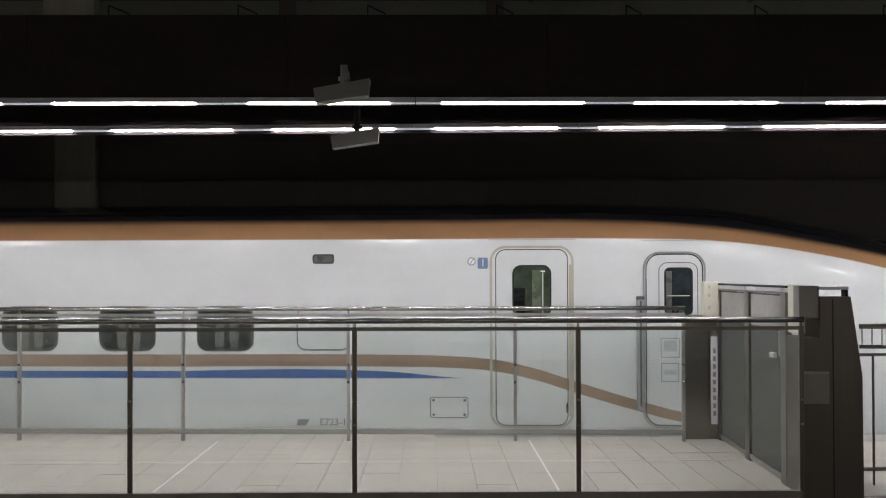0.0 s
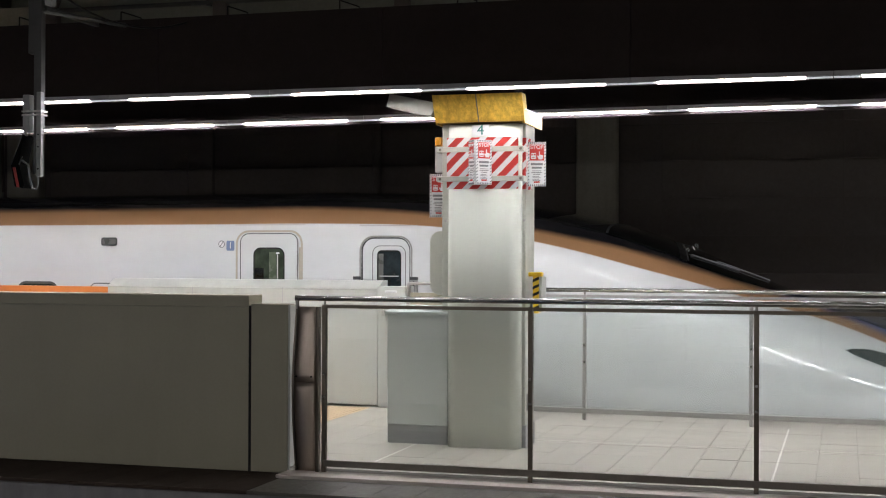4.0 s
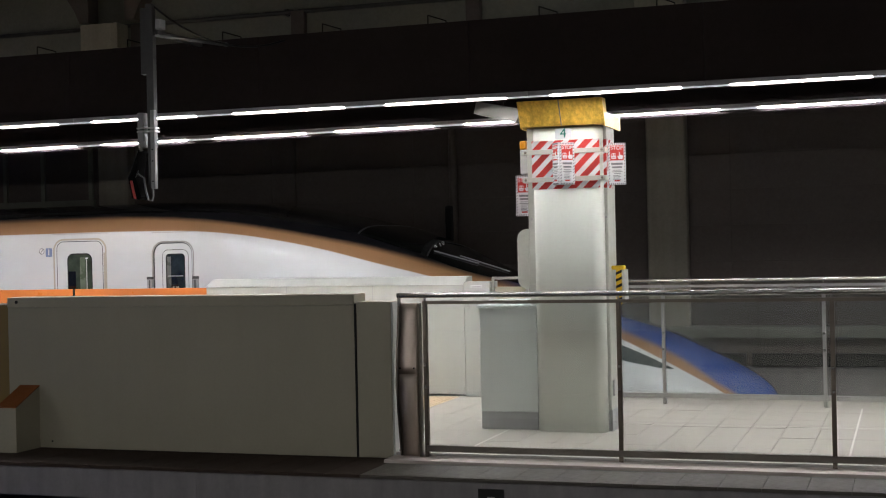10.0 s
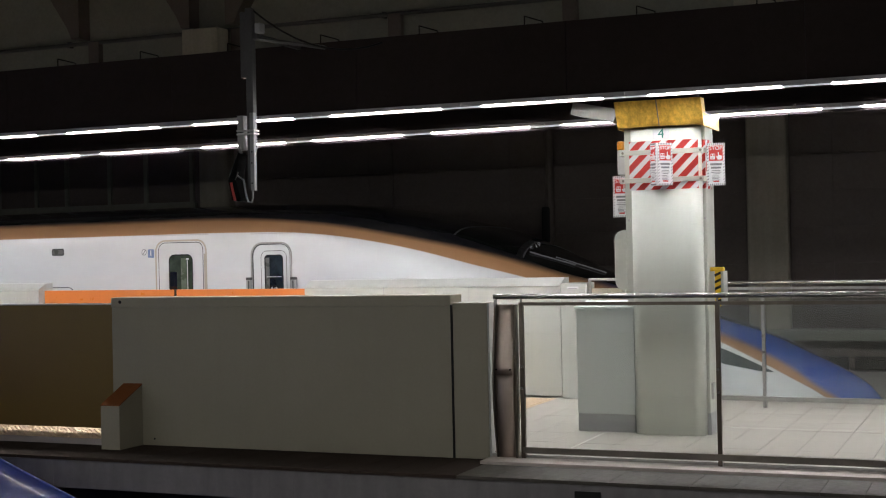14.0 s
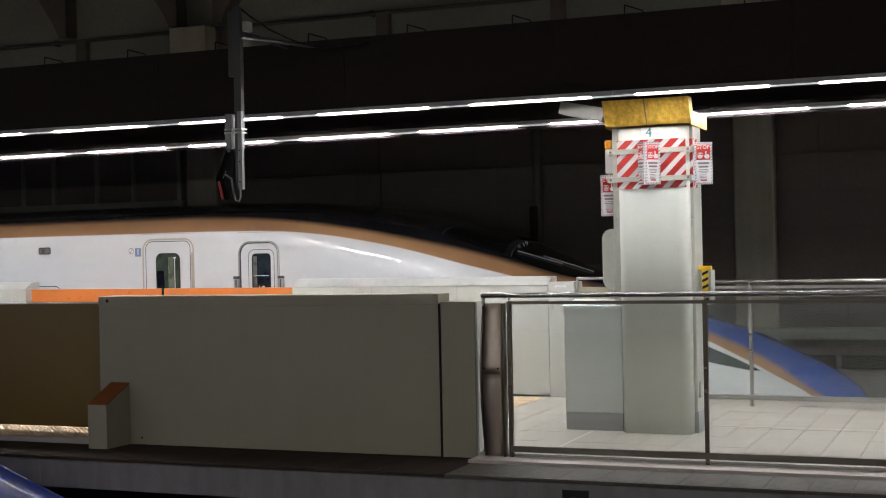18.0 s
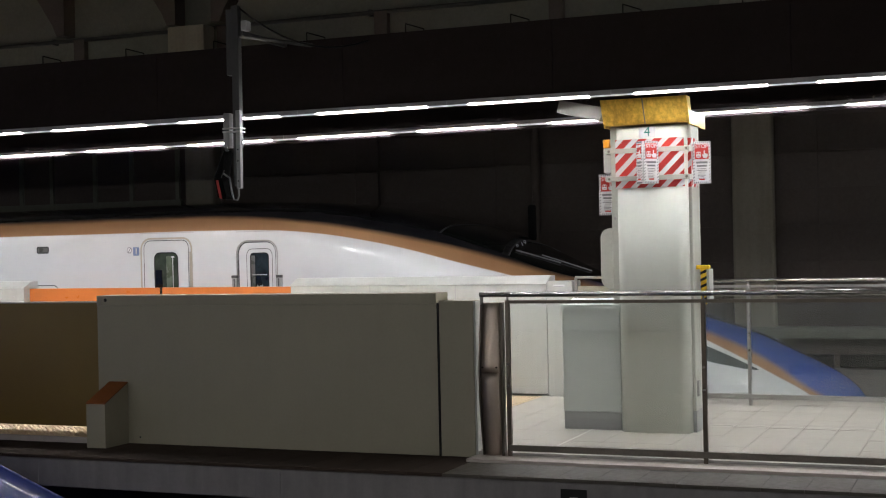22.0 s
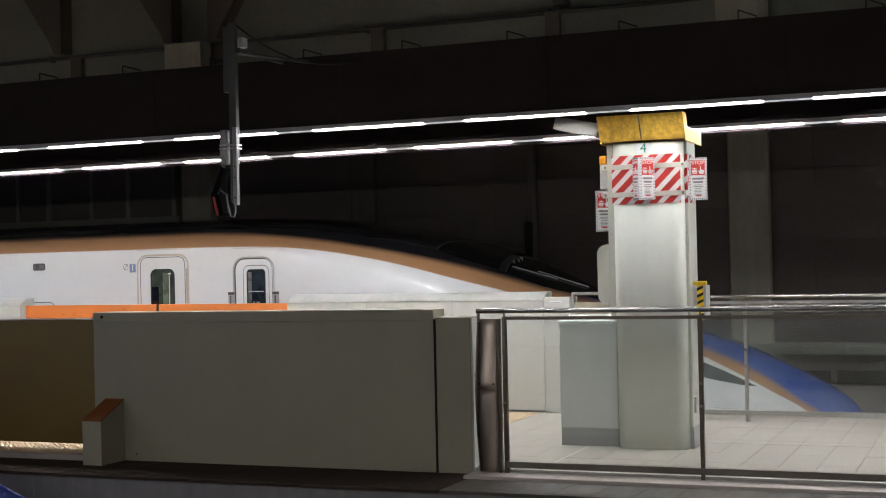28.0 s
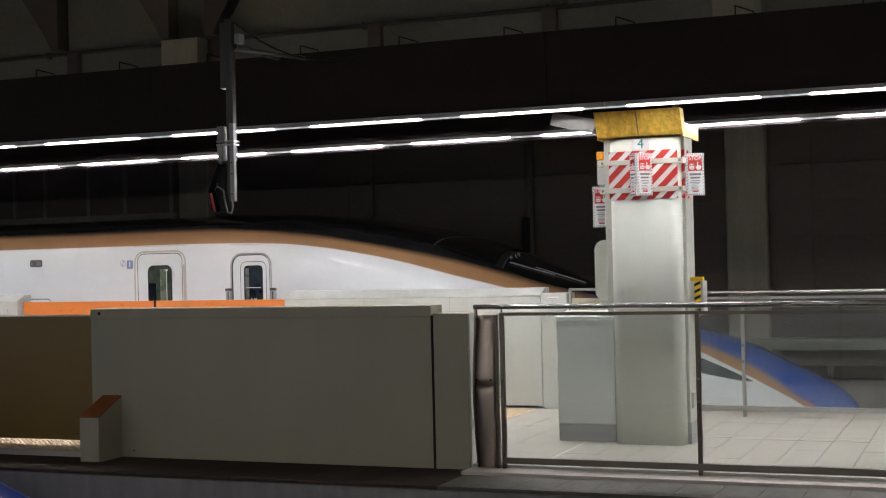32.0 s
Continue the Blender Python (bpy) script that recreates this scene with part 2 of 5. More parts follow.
MAT = {
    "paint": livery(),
    "blue_paint": surface("glossy_blue_paint", (0.004, 0.016, 0.13), 0.42, 0, 0.05, 0.9, 8, 0, 0.05, coat=0.22, spec=0.15),
    "train_grey": surface("train_grey_rubber", (0.05, 0.05, 0.052), 0.55),
    "door_line": surface("door_gap_grey", (0.06, 0.06, 0.06), 0.5),
    "door_beige": surface("door_reveal_beige", (0.37, 0.335, 0.28), 0.4),
    "underframe": surface("underframe_grey", (0.08, 0.08, 0.085), 0.6),
    "dark_glass": surface("dark_window_glass", (0.006, 0.007, 0.007), 0.05, vary=0.02, relief=0, rough_vary=0.02),
    "saloon_glass": surface("saloon_window_glass", (0.020, 0.023, 0.020), 0.12, vary=0.6, big=5.0, fine=14, relief=0, rough_vary=0.03),
    "cab_glass": surface("cab_door_glass", (0.012, 0.017, 0.020), 0.12, vary=0.5, big=3.0, fine=9, relief=0, rough_vary=0.03),
    "holder_glow": glow("lamp_holder_glow", (0.88, 0.92, 1.0), 0.38),
    "door_glass": surface("door_window_glass", (0.035, 0.046, 0.032), 0.16, vary=0.5, big=3.0, fine=9, relief=0, rough_vary=0.03),
    "steel": surface("brushed_steel", (0.42, 0.41, 0.40), 0.34, 1.0, 0.08, 0.8, 90, 0, 0.02, (1, 1, 0.03)),
    "end_steel": surface("end_plate_brushed_steel", (0.50, 0.425, 0.36), 0.45, 1.0, 0.08, 1.2, 60, 0, 0.02, (1, 1, 0.03)),
    "post_dark": surface("dark_polished_post_steel", (0.15, 0.13, 0.108), 0.3, 1.0, 0.06, 0.9, 60, 0, 0.02, (1, 1, 0.03)),
    "panel_dark": surface("dark_panel_laminate", (0.06, 0.062, 0.056), 0.6, 0, 0.06, 1.2, 40, 0.0, 0.05),
    "black_steel": surface("dark_bronze_steel", (0.12, 0.104, 0.088), 0.38, 1.0, 0.1, 0.9, 60, 0, 0.03, (1, 1, 0.03)),
    "steel_dark": surface("dark_brushed_steel", (0.22, 0.20, 0.18), 0.30, 1.0, 0.10, 0.9, 90, 0, 0.02, (1, 1, 0.03)),
    "chrome": surface("polished_handrail_steel", (0.36, 0.35, 0.34), 0.27, 1.0, 0.02, 1.5, 40, 0, 0.004),
    "gate_white": surface("gate_ivory_paint", (0.42, 0.43, 0.408), 0.42, 0, 0.05, 0.8, 40, 0.1, 0.06, streak=0.06),
    "ivory": surface("end_head_ivory", (0.60, 0.585, 0.50), 0.45, 0, 0.05, 0.8, 40, 0.1, 0.06),
    "panel_grey": surface("gate_back_grey_paint", (0.270, 0.248, 0.184), 0.5, 0, 0.06, 0.7, 40, 0.05, 0.06, streak=0.03),
    "orange": surface("gate_orange_paint", (0.56, 0.165, 0.035), 0.35, 0, 0.05),
    "lid_shaded": surface("shaded_orange_lid", (0.20, 0.068, 0.02), 0.75, 0, 0.1, spec=0.1),
    "glass": glass("clear_glass", (0.980, 0.995, 0.988), gloss=0.055),
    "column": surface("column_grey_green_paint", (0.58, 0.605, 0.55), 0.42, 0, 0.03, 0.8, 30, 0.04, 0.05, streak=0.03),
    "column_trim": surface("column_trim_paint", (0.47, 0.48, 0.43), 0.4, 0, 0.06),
    "skirting": surface("grey_skirting", (0.33, 0.335, 0.34), 0.5, 0, 0.08),
    "cabinet": surface("cabinet_grey_paint", (0.55, 0.59, 0.57), 0.45, 0, 0.05, streak=0.05),
    "tile": surface("platform_tile", (0.39, 0.365, 0.325), 0.5, 0, 0.06, 1.5, 60, 0.15, 0.1, random_vary=0.018),
    "grout": surface("floor_grout", (0.33, 0.315, 0.295), 0.8, 0, 0.1),
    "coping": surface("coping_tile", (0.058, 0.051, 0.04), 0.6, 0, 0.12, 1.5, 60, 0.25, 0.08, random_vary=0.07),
    "coping_shaded": surface("coping_tile_shaded", (0.042, 0.030, 0.023), 0.9, 0, 0.2, 1.5, 60, 0.25, 0.08, random_vary=0.1, spec=0.1),
    "kerb": surface("pale_kerb", (0.38, 0.335, 0.305), 0.6, 0, 0.08),
    "leaf_brown": surface("gate_leaf_back_brown", (0.155, 0.10, 0.018), 0.4, 0, 0.06),
    "tactile": surface("tactile_yellow_tile", (0.64, 0.50, 0.33), 0.75, 0, 0.10, random_vary=0.06),
    "concrete": surface("platform_side_concrete", (0.175, 0.165, 0.163), 0.75, 0, 0.14, 0.6, 25, 0.3, 0.08, streak=0.2),
    "wall": surface("dark_station_wall", (0.112, 0.092, 0.083), 0.75, 0, 0.16, 0.4, 20, 0.3, 0.08),
    "wall_pale": surface("pale_wall_panel", (0.70, 0.72, 0.72), 0.5, 0, 0.05),
    "wall_high": surface("upper_wall_concrete", (0.19, 0.19, 0.165), 0.8, 0, 0.16, 0.4, 20, 0.3, 0.08),
    "wall_column": surface("wall_column_concrete", (0.30, 0.275, 0.225), 0.7, 0, 0.14, 0.5, 25, 0.2, 0.08, streak=0.15),
    "fascia": surface("dark_fascia_panel", (0.027, 0.020, 0.0185), 0.8, 0, 0.12, 0.6, 30, 0.1, 0.08, spec=0.15),
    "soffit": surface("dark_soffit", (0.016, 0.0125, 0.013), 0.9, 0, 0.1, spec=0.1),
    "ceiling": surface("ceiling_steel_paint", (0.16, 0.165, 0.15), 0.7, 0, 0.14),
    "lamp": glow("lamp_tube", (1.0, 0.985, 0.99), LAMP_FAR),
    "lamp_front": glow("lamp_tube_canopy_edge", (1.0, 0.985, 0.99), LAMP_FRONT),
    "lamp_near": glow("lamp_tube_near_platform", (1.0, 0.985, 0.99), LAMP_NEAR),
    "lamp_body": surface("lamp_body_metal", (0.40, 0.39, 0.40), 0.4, 0.3, 0.1),
    "gold": gold_leaf(),
    "white": surface("white_sign", (0.62, 0.62, 0.64), 0.45, 0, 0.03),
    "joint_grey": surface("pale_joint_filler", (0.68, 0.66, 0.63), 0.6, 0, 0.05),
    "red": surface("red_sign", (0.52, 0.032, 0.024), 0.45, 0, 0.05),
    "green": surface("green_sign_number", (0.01, 0.16, 0.13), 0.5, 0, 0.03),
    "black": surface("black_plastic", (0.012, 0.012, 0.012), 0.5, 0, 0.1, spec=0.2),
    "matte_black": surface("matte_black_housing", (0.008, 0.008, 0.008), 0.9, 0, 0.1, spec=0.0),
    "amber": surface("amber_lamp_lens", (0.75, 0.30, 0.02), 0.3, 0, 0.05),
    "yellow": surface("yellow_warning", (0.78, 0.50, 0.015), 0.4, 0, 0.06),
    "grey_plastic": surface("grey_plastic", (0.40, 0.40, 0.39), 0.45, 0, 0.06),
    "recess_grey": surface("door_recess_grey", (0.30, 0.29, 0.28), 0.5, 0, 0.05),
    "rail_grey": surface("grab_rail_grey", (0.26, 0.265, 0.265), 0.4, 0, 0.06),
    "display_grey": surface("display_glass_grey", (0.09, 0.09, 0.085), 0.3, 0, 0.1, relief=0),
    "seat_grey": surface("seat_back_grey", (0.10, 0.105, 0.095), 0.5, 0, 0.2, 3, 12, 0),
    "door_glass_pale": surface("lit_vestibule_grey", (0.085, 0.105, 0.07), 0.3, 0, 0.25, 4, 9, 0),
    "speaker": surface("speaker_beige_metal", (0.20, 0.195, 0.175), 0.5, 0, 0.08),
    "pole": surface("galvanised_pole", (0.085, 0.085, 0.085), 0.45, 0.5, 0.12),
    "ballast": surface("trackbed_ballast", (0.05, 0.047, 0.043), 0.9, 0, 0.3, 2, 40, 0.8),
    "rail_steel": surface("rail_steel", (0.25, 0.22, 0.20), 0.35, 1.0, 0.15),
    "blue_sign": surface("blue_sign", (0.15, 0.20, 0.34), 0.4, 0, 0.03),
    "line_grey": surface("grey_lettering", (0.18, 0.18, 0.19), 0.5, 0, 0.03),
    "headlight": surface("headlight_grey_glass", (0.045, 0.058, 0.06), 0.06, 0, 0.05, relief=0, rough_vary=0.02),
}

# ---- mesh helpers ----


def box(bm, x0, x1, y0, y1, z0, z1, bevel=0.0):
    r = bmesh.ops.create_cube(bm, size=1.0, matrix=Matrix.LocRotScale(((x0 + x1) / 2, (y0 + y1) / 2, (z0 + z1) / 2), None, (x1 - x0, y1 - y0, z1 - z0)))
    if bevel:
        edges = list({e for v in r["verts"] for e in v.link_edges})
        bmesh.ops.bevel(bm, geom=edges, offset=bevel, segments=2, affect="EDGES", profile=0.5)
    return bm


def boxed(x0, x1, y0, y1, z0, z1, bevel=0.0):
    return box(bmesh.new(), x0, x1, y0, y1, z0, z1, bevel)


def rod(bm, a, b, r, seg=12):
    a, b = Vector(a), Vector(b)
    d = b - a
    m = Matrix.Translation((a + b) / 2) @ d.to_track_quat("Z", "Y").to_matrix().to_4x4()
    bmesh.ops.create_cone(bm, cap_ends=True, segments=seg, radius1=r, radius2=r, depth=d.length, matrix=m)
    return bm


def rodded(a, b, r, seg=12):
    return rod(bmesh.new(), a, b, r, seg)


def prism(bm, outline, a, b, axis="y"):
    """An outline of (u, v) pushed from a to b along an axis: y takes (x, z), x takes (y, z), z takes (x, y)."""
    def at(u, v, w):
        return (u, w, v) if axis == "y" else (w, u, v) if axis == "x" else (u, v, w)
    lo = [bm.verts.new(at(u, v, a)) for u, v in outline]
    hi = [bm.verts.new(at(u, v, b)) for u, v in outline]
    bm.faces.new(lo)
    bm.faces.new(hi)
    n = len(lo)
    for i in range(n):
        bm.faces.new((lo[i], lo[(i + 1) % n], hi[(i + 1) % n], hi[i]))
    bmesh.ops.recalc_face_normals(bm, faces=bm.faces)
    return bm


def rounded(cx, cy, w, h, r, seg=5):
    pts = []
    for sx, sy, a0 in ((1, 1, 0), (-1, 1, 90), (-1, -1, 180), (1, -1, 270)):
        for i in range(seg + 1):
            a = radians(a0 + 90 * i / seg)
            pts.append((cx + sx * (w / 2 - r) + r * math.cos(a), cy + sy * (h / 2 - r) + r * math.sin(a)))
    return pts


def tube(points, r, seg=8):
    """One bent round bar through the points."""
    bm = bmesh.new()
    pts = [Vector(p) for p in points]
    rings = []
    for i, p in enumerate(pts):
        d = (pts[min(i + 1, len(pts) - 1)] - pts[max(i - 1, 0)]).normalized()
        u = d.orthogonal().normalized() if not rings else (rings[-1][0] - d * rings[-1][0].dot(d)).normalized()
        v = d.cross(u)
        rings.append((u, [bm.verts.new(p + r * (math.cos(2 * math.pi * k / seg) * u + math.sin(2 * math.pi * k / seg) * v)) for k in range(seg)]))
    for (_, a), (_, b) in zip(rings, rings[1:]):
        for k in range(seg):
            bm.faces.new((a[k], a[(k + 1) % seg], b[(k + 1) % seg], b[k]))
    bm.faces.new(rings[0][1][::-1])
    bm.faces.new(rings[-1][1])
    bmesh.ops.recalc_face_normals(bm, faces=bm.faces)
    return bm


def mesh_of(name, bm, mat, smooth=False):
    me = bpy.data.meshes.new(name)
    bm.to_mesh(me)
    bm.free()
    me.materials.append(mat)
    if smooth:
        for p in me.polygons:
            p.use_smooth = len(p.vertices) <= 4
    return me


def part(name, bm, material, parent, label="", smooth=False):
    ob = new(name, mesh_of(name, bm, MAT[material], smooth))
    ob.parent = parent
    if label:
        tagged(ob, label)
    return ob


def thing(name, label, category, x=0.0, y=0.0, z=0.0, group=""):
    """An empty at a thing's base; its parts are built round its origin."""
    ob = new(name)
    ob.matrix_basis = pose(x, y, z)
    return tagged(ob, label, category, group)


def solid(name, bm, material, label, category="", kind="", group="", smooth=False, at=None):
    ob = new(name, mesh_of(name, bm, MAT[material], smooth))
    if at:
        ob.location = at
    return tagged(ob, label, category, group, kind)


def text_mesh(body, size, depth=0.002, bold=0.008):
    """Letters as a mesh in the x-z plane, centred, facing -y."""
    cu = bpy.data.curves.new("lettering", "FONT")
    cu.body, cu.size, cu.extrude, cu.align_x, cu.align_y = body, size, depth, "CENTER", "CENTER"
    cu.offset = size * bold
    ob = bpy.data.objects.new("lettering", cu)
    scene.collection.objects.link(ob)
    dg = bpy.context.evaluated_depsgraph_get()
    me = bpy.data.meshes.new_from_object(ob.evaluated_get(dg))
    bpy.data.objects.remove(ob)
    bpy.data.curves.remove(cu)
    bm = bmesh.new()
    bm.from_mesh(me)
    bpy.data.meshes.remove(me)
    bmesh.ops.rotate(bm, verts=bm.verts, matrix=Matrix.Rotation(radians(90), 3, "X"))
    return bm


def moved(bm, x, y, z):
    bmesh.ops.translate(bm, verts=bm.verts, vec=(x, y, z))
    return bm


def turned(bm, degrees, axis="Z"):
    bmesh.ops.rotate(bm, verts=bm.verts, matrix=Matrix.Rotation(radians(degrees), 3, axis))
    return bm


# ---- plan ----
NEAR_FENCE = 9.6
EDGE_NEAR, EDGE_FAR = 8.78, 13.6
TRACK_FAR, TRACK_NEAR = 15.54, 6.95
WALL_Y = 18.45
HEADING = 3.7  # the far track runs at this angle to the near edge, in degrees
FAR_TURN = 2.58  # the far fence and lamp row run at this angle to the near edge
FAR_LAMPS = (-3.257, 12.311)  # a point of the far lamp row

X0, X1 = -46.0, 26.0

# ---- structure ----
solid("trackbed", boxed(X0, X1, 5.0, 8.9, -1.6, -1.42), "ballast", "dark ballasted track bed between the platforms", kind="structure")
solid("trackbed_far", boxed(X0, X1, 13.5, WALL_Y, -1.6, -1.42), "ballast", "dark ballasted track bed beside the wall", kind="structure")
for y, turn in ((TRACK_FAR - 0.7175, -HEADING), (TRACK_FAR + 0.7175, -HEADING), (TRACK_NEAR - 0.7175, 0), (TRACK_NEAR + 0.7175, 0)):
    bm = prism(bmesh.new(), ((-0.065, -1.42), (0.065, -1.42), (0.03, -1.39), (0.033, -1.25), (-0.033, -1.25), (-0.03, -1.39)), -24, 14, "x")
    solid("rail", moved(turned(bm, turn), 0, y, 0), "rail_steel", "worn steel running rail on the track bed", kind="structure")
edge = [(X0, 9.62), (X1, 9.62), (X1, 13.14), (10.0, 13.14), (X0, 13.78 - 0.0638 * X0)]
solid("platform", prism(bmesh.new(), edge, -0.34, -0.012, "z"), "grout", "grey platform slab under the tiles", kind="structure")
solid("platform_side", boxed(X0, X1, EDGE_NEAR + 0.06, 9.615, -0.34, -0.088), "concrete", "grey concrete edge of the platform over a dark void", kind="structure")
solid("platform_footing", boxed(X0, X1, 10.0, 13.0, -1.6, -0.34), "wall", "dark recessed footing under the platform", kind="structure")
solid("platform_opposite", boxed(X0, X1, -6.0, 5.1, -0.3, 0.0), "tile", "tiled platform across the track", kind="structure")
solid("platform_opposite_footing", boxed(X0, X1, -6.0, 4.4, -1.6, -0.3), "wall", "dark footing under the opposite platform", kind="structure")
# unseen wall kept pale so the glass panes pick up a bright veil
solid("wall_south", boxed(X0, X1, -6.3, -6.0, -1.6, 8.0), "wall_pale", "unseen station wall, made pale to brighten the glass reflections", kind="structure")
solid("wall_west", boxed(X0 - 0.3, X0, -6.3, WALL_Y + 0.3, -1.6, 8.0), "wall", "dark end of the station hall", kind="structure")
solid("wall_east", boxed(X1, X1 + 0.3, -6.3, WALL_Y + 0.3, -1.6, 8.0), "wall", "dark end of the station hall", kind="structure")
solid("wall_north", boxed(X0, X1, WALL_Y, WALL_Y + 0.3, -1.6, 4.95), "wall", "dark brown panelled wall behind the train", kind="structure")
solid("wall_north_upper", boxed(X0, X1, WALL_Y - 0.02, WALL_Y + 0.3, 4.95, 8.0), "wall_high", "dim concrete upper wall with a ledge", kind="structure")
solid("ceiling", boxed(X0, X1, -6.3, WALL_Y + 0.3, 8.0, 8.3), "ceiling", "dim steel and concrete station ceiling", kind="structure")
# canopy over the platform: fascia boards, the dark soffit between the lamp rows and the added lip behind the far row
def along_far(bm):
    """Turns a piece laid out round the far lamp row (x along it, y across it) into place."""
    return moved(turned(bm, -FAR_TURN), FAR_LAMPS[0], FAR_LAMPS[1], 0)


solid("fascia_far", along_far(boxed(-36, 26, 0.085, 0.135, 2.96, 3.648)), "fascia", "black canopy fascia facing the wall", kind="structure")
# added lip: keeps the far lamps' light off the wall
solid("lamp_shield", along_far(boxed(-36, 12, 0.072, 0.084, 2.893, 3.2)), "soffit", "added black lip shielding the wall from the far lamps", kind="structure")
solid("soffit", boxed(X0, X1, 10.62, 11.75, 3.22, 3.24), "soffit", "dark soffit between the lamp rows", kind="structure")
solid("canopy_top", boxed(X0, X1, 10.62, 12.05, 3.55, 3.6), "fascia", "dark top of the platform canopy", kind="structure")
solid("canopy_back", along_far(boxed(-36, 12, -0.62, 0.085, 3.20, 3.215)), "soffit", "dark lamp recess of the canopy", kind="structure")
solid("canopy_opposite", boxed(X0, X1, 0.2, 3.9, 3.0, 3.5), "fascia", "dark canopy over the opposite platform", kind="structure")
fascia = solid("fascia_near", boxed(X0, X1, 10.60, 10.62, 2.94, 3.6), "fascia", "black canopy fascia of flat boards", kind="structure")
me = mesh_of("fascia_board", boxed(-1.0195, 1.0195, -0.03, 0.0, 2.955, 3.648, 0.001), MAT["fascia"])
for i in range(24):
    o = new("fascia_board", me)
    o.location = (-29.0 + 2.043 * i - 0.06, 10.59, 0.0)
    o.parent = fascia
for i in range(30):
    x = -22.3 + 1.0215 * i
    hk = thing("lifting_hook", "thin bent wire hook on the canopy edge", "hook", x, 10.6, 3.6, "hooks on the canopy edge")
    part("wire", rod(rod(rodded((0, 0, 0), (0, 0, 0.13), 0.006, 6), (0, 0, 0.13), (0.13, 0.12, 0.09), 0.006, 6), (0.13, 0.12, 0.09), (0.13, 0.12, -0.02), 0.006, 6), "black", hk)


def lamp_row(y, z, x_first, first, count, mat, label, pitch=1.54, length=1.19, turn=0.0):
    """Lamps first to first + count of a row that starts its lamp 0 at x_first and runs turned by so many degrees."""
    way = Vector((math.cos(radians(turn)), -math.sin(radians(turn)), 0))
    for i in range(first, first + count):
        p = Vector((x_first, y, z)) + (i * pitch + length / 2) * way
        t = thing("strip_light", label, "strip light", group="strip lights along the canopy")
        t.matrix_basis = pose(p.x, p.y, p.z, 0, 0, -turn)
        part("tube", boxed(-length / 2, length / 2, -0.03, 0.03, -0.009, 0.002, 0.003), mat, t, "glowing white lamp tube")
        part("housing", boxed(-pitch / 2 + 0.002, pitch / 2 - 0.002, -0.034, 0.034, 0.004, 0.04), "lamp_body", t)
        for s in (-1, 1):
            xa, xb = sorted((s * (length / 2 + 0.012), s * (pitch / 2 - 0.003)))
            # holders glow weakly in place of the light spilled by the tubes
            part("lamp_holder", boxed(xa, xb, -0.026, 0.026, -0.009, 0.0), "holder_glow", t, "lamp holder given a weak glow for light spilled by the tubes")


lamp_row(10.579, 2.955, -6.360, -14, 28, "lamp_front", "glowing white strip light under the canopy edge", pitch=1.523, length=1.115)
lamp_row(FAR_LAMPS[1], 2.923, FAR_LAMPS[0], -17, 29, "lamp", "glowing white strip light along the far canopy edge", 1.476, 1.10, FAR_TURN)
lamp_row(3.5, 2.935, -6.4, -12, 24, "lamp_near", "white strip light over the opposite platform")
lamp_row(0.9, 2.935, -6.4, -12, 24, "lamp_near", "white strip light over the opposite platform")

# wall columns
for x in (-32.6, -23.2, -14.05, -5.14, 13.5):
    c = thing("wall_column", "grey concrete column standing out of the dark wall", "column", x, WALL_Y, -1.6, "columns of the wall")
    part("shaft", boxed(-0.28, 0.28, -0.22, 0.0, 0.0, 6.55, 0.03), "wall_column", c)
    part("bracket", boxed(-0.34, 0.34, -0.55, -0.22, 6.35, 6.95, 0.02), "wall_column", c)

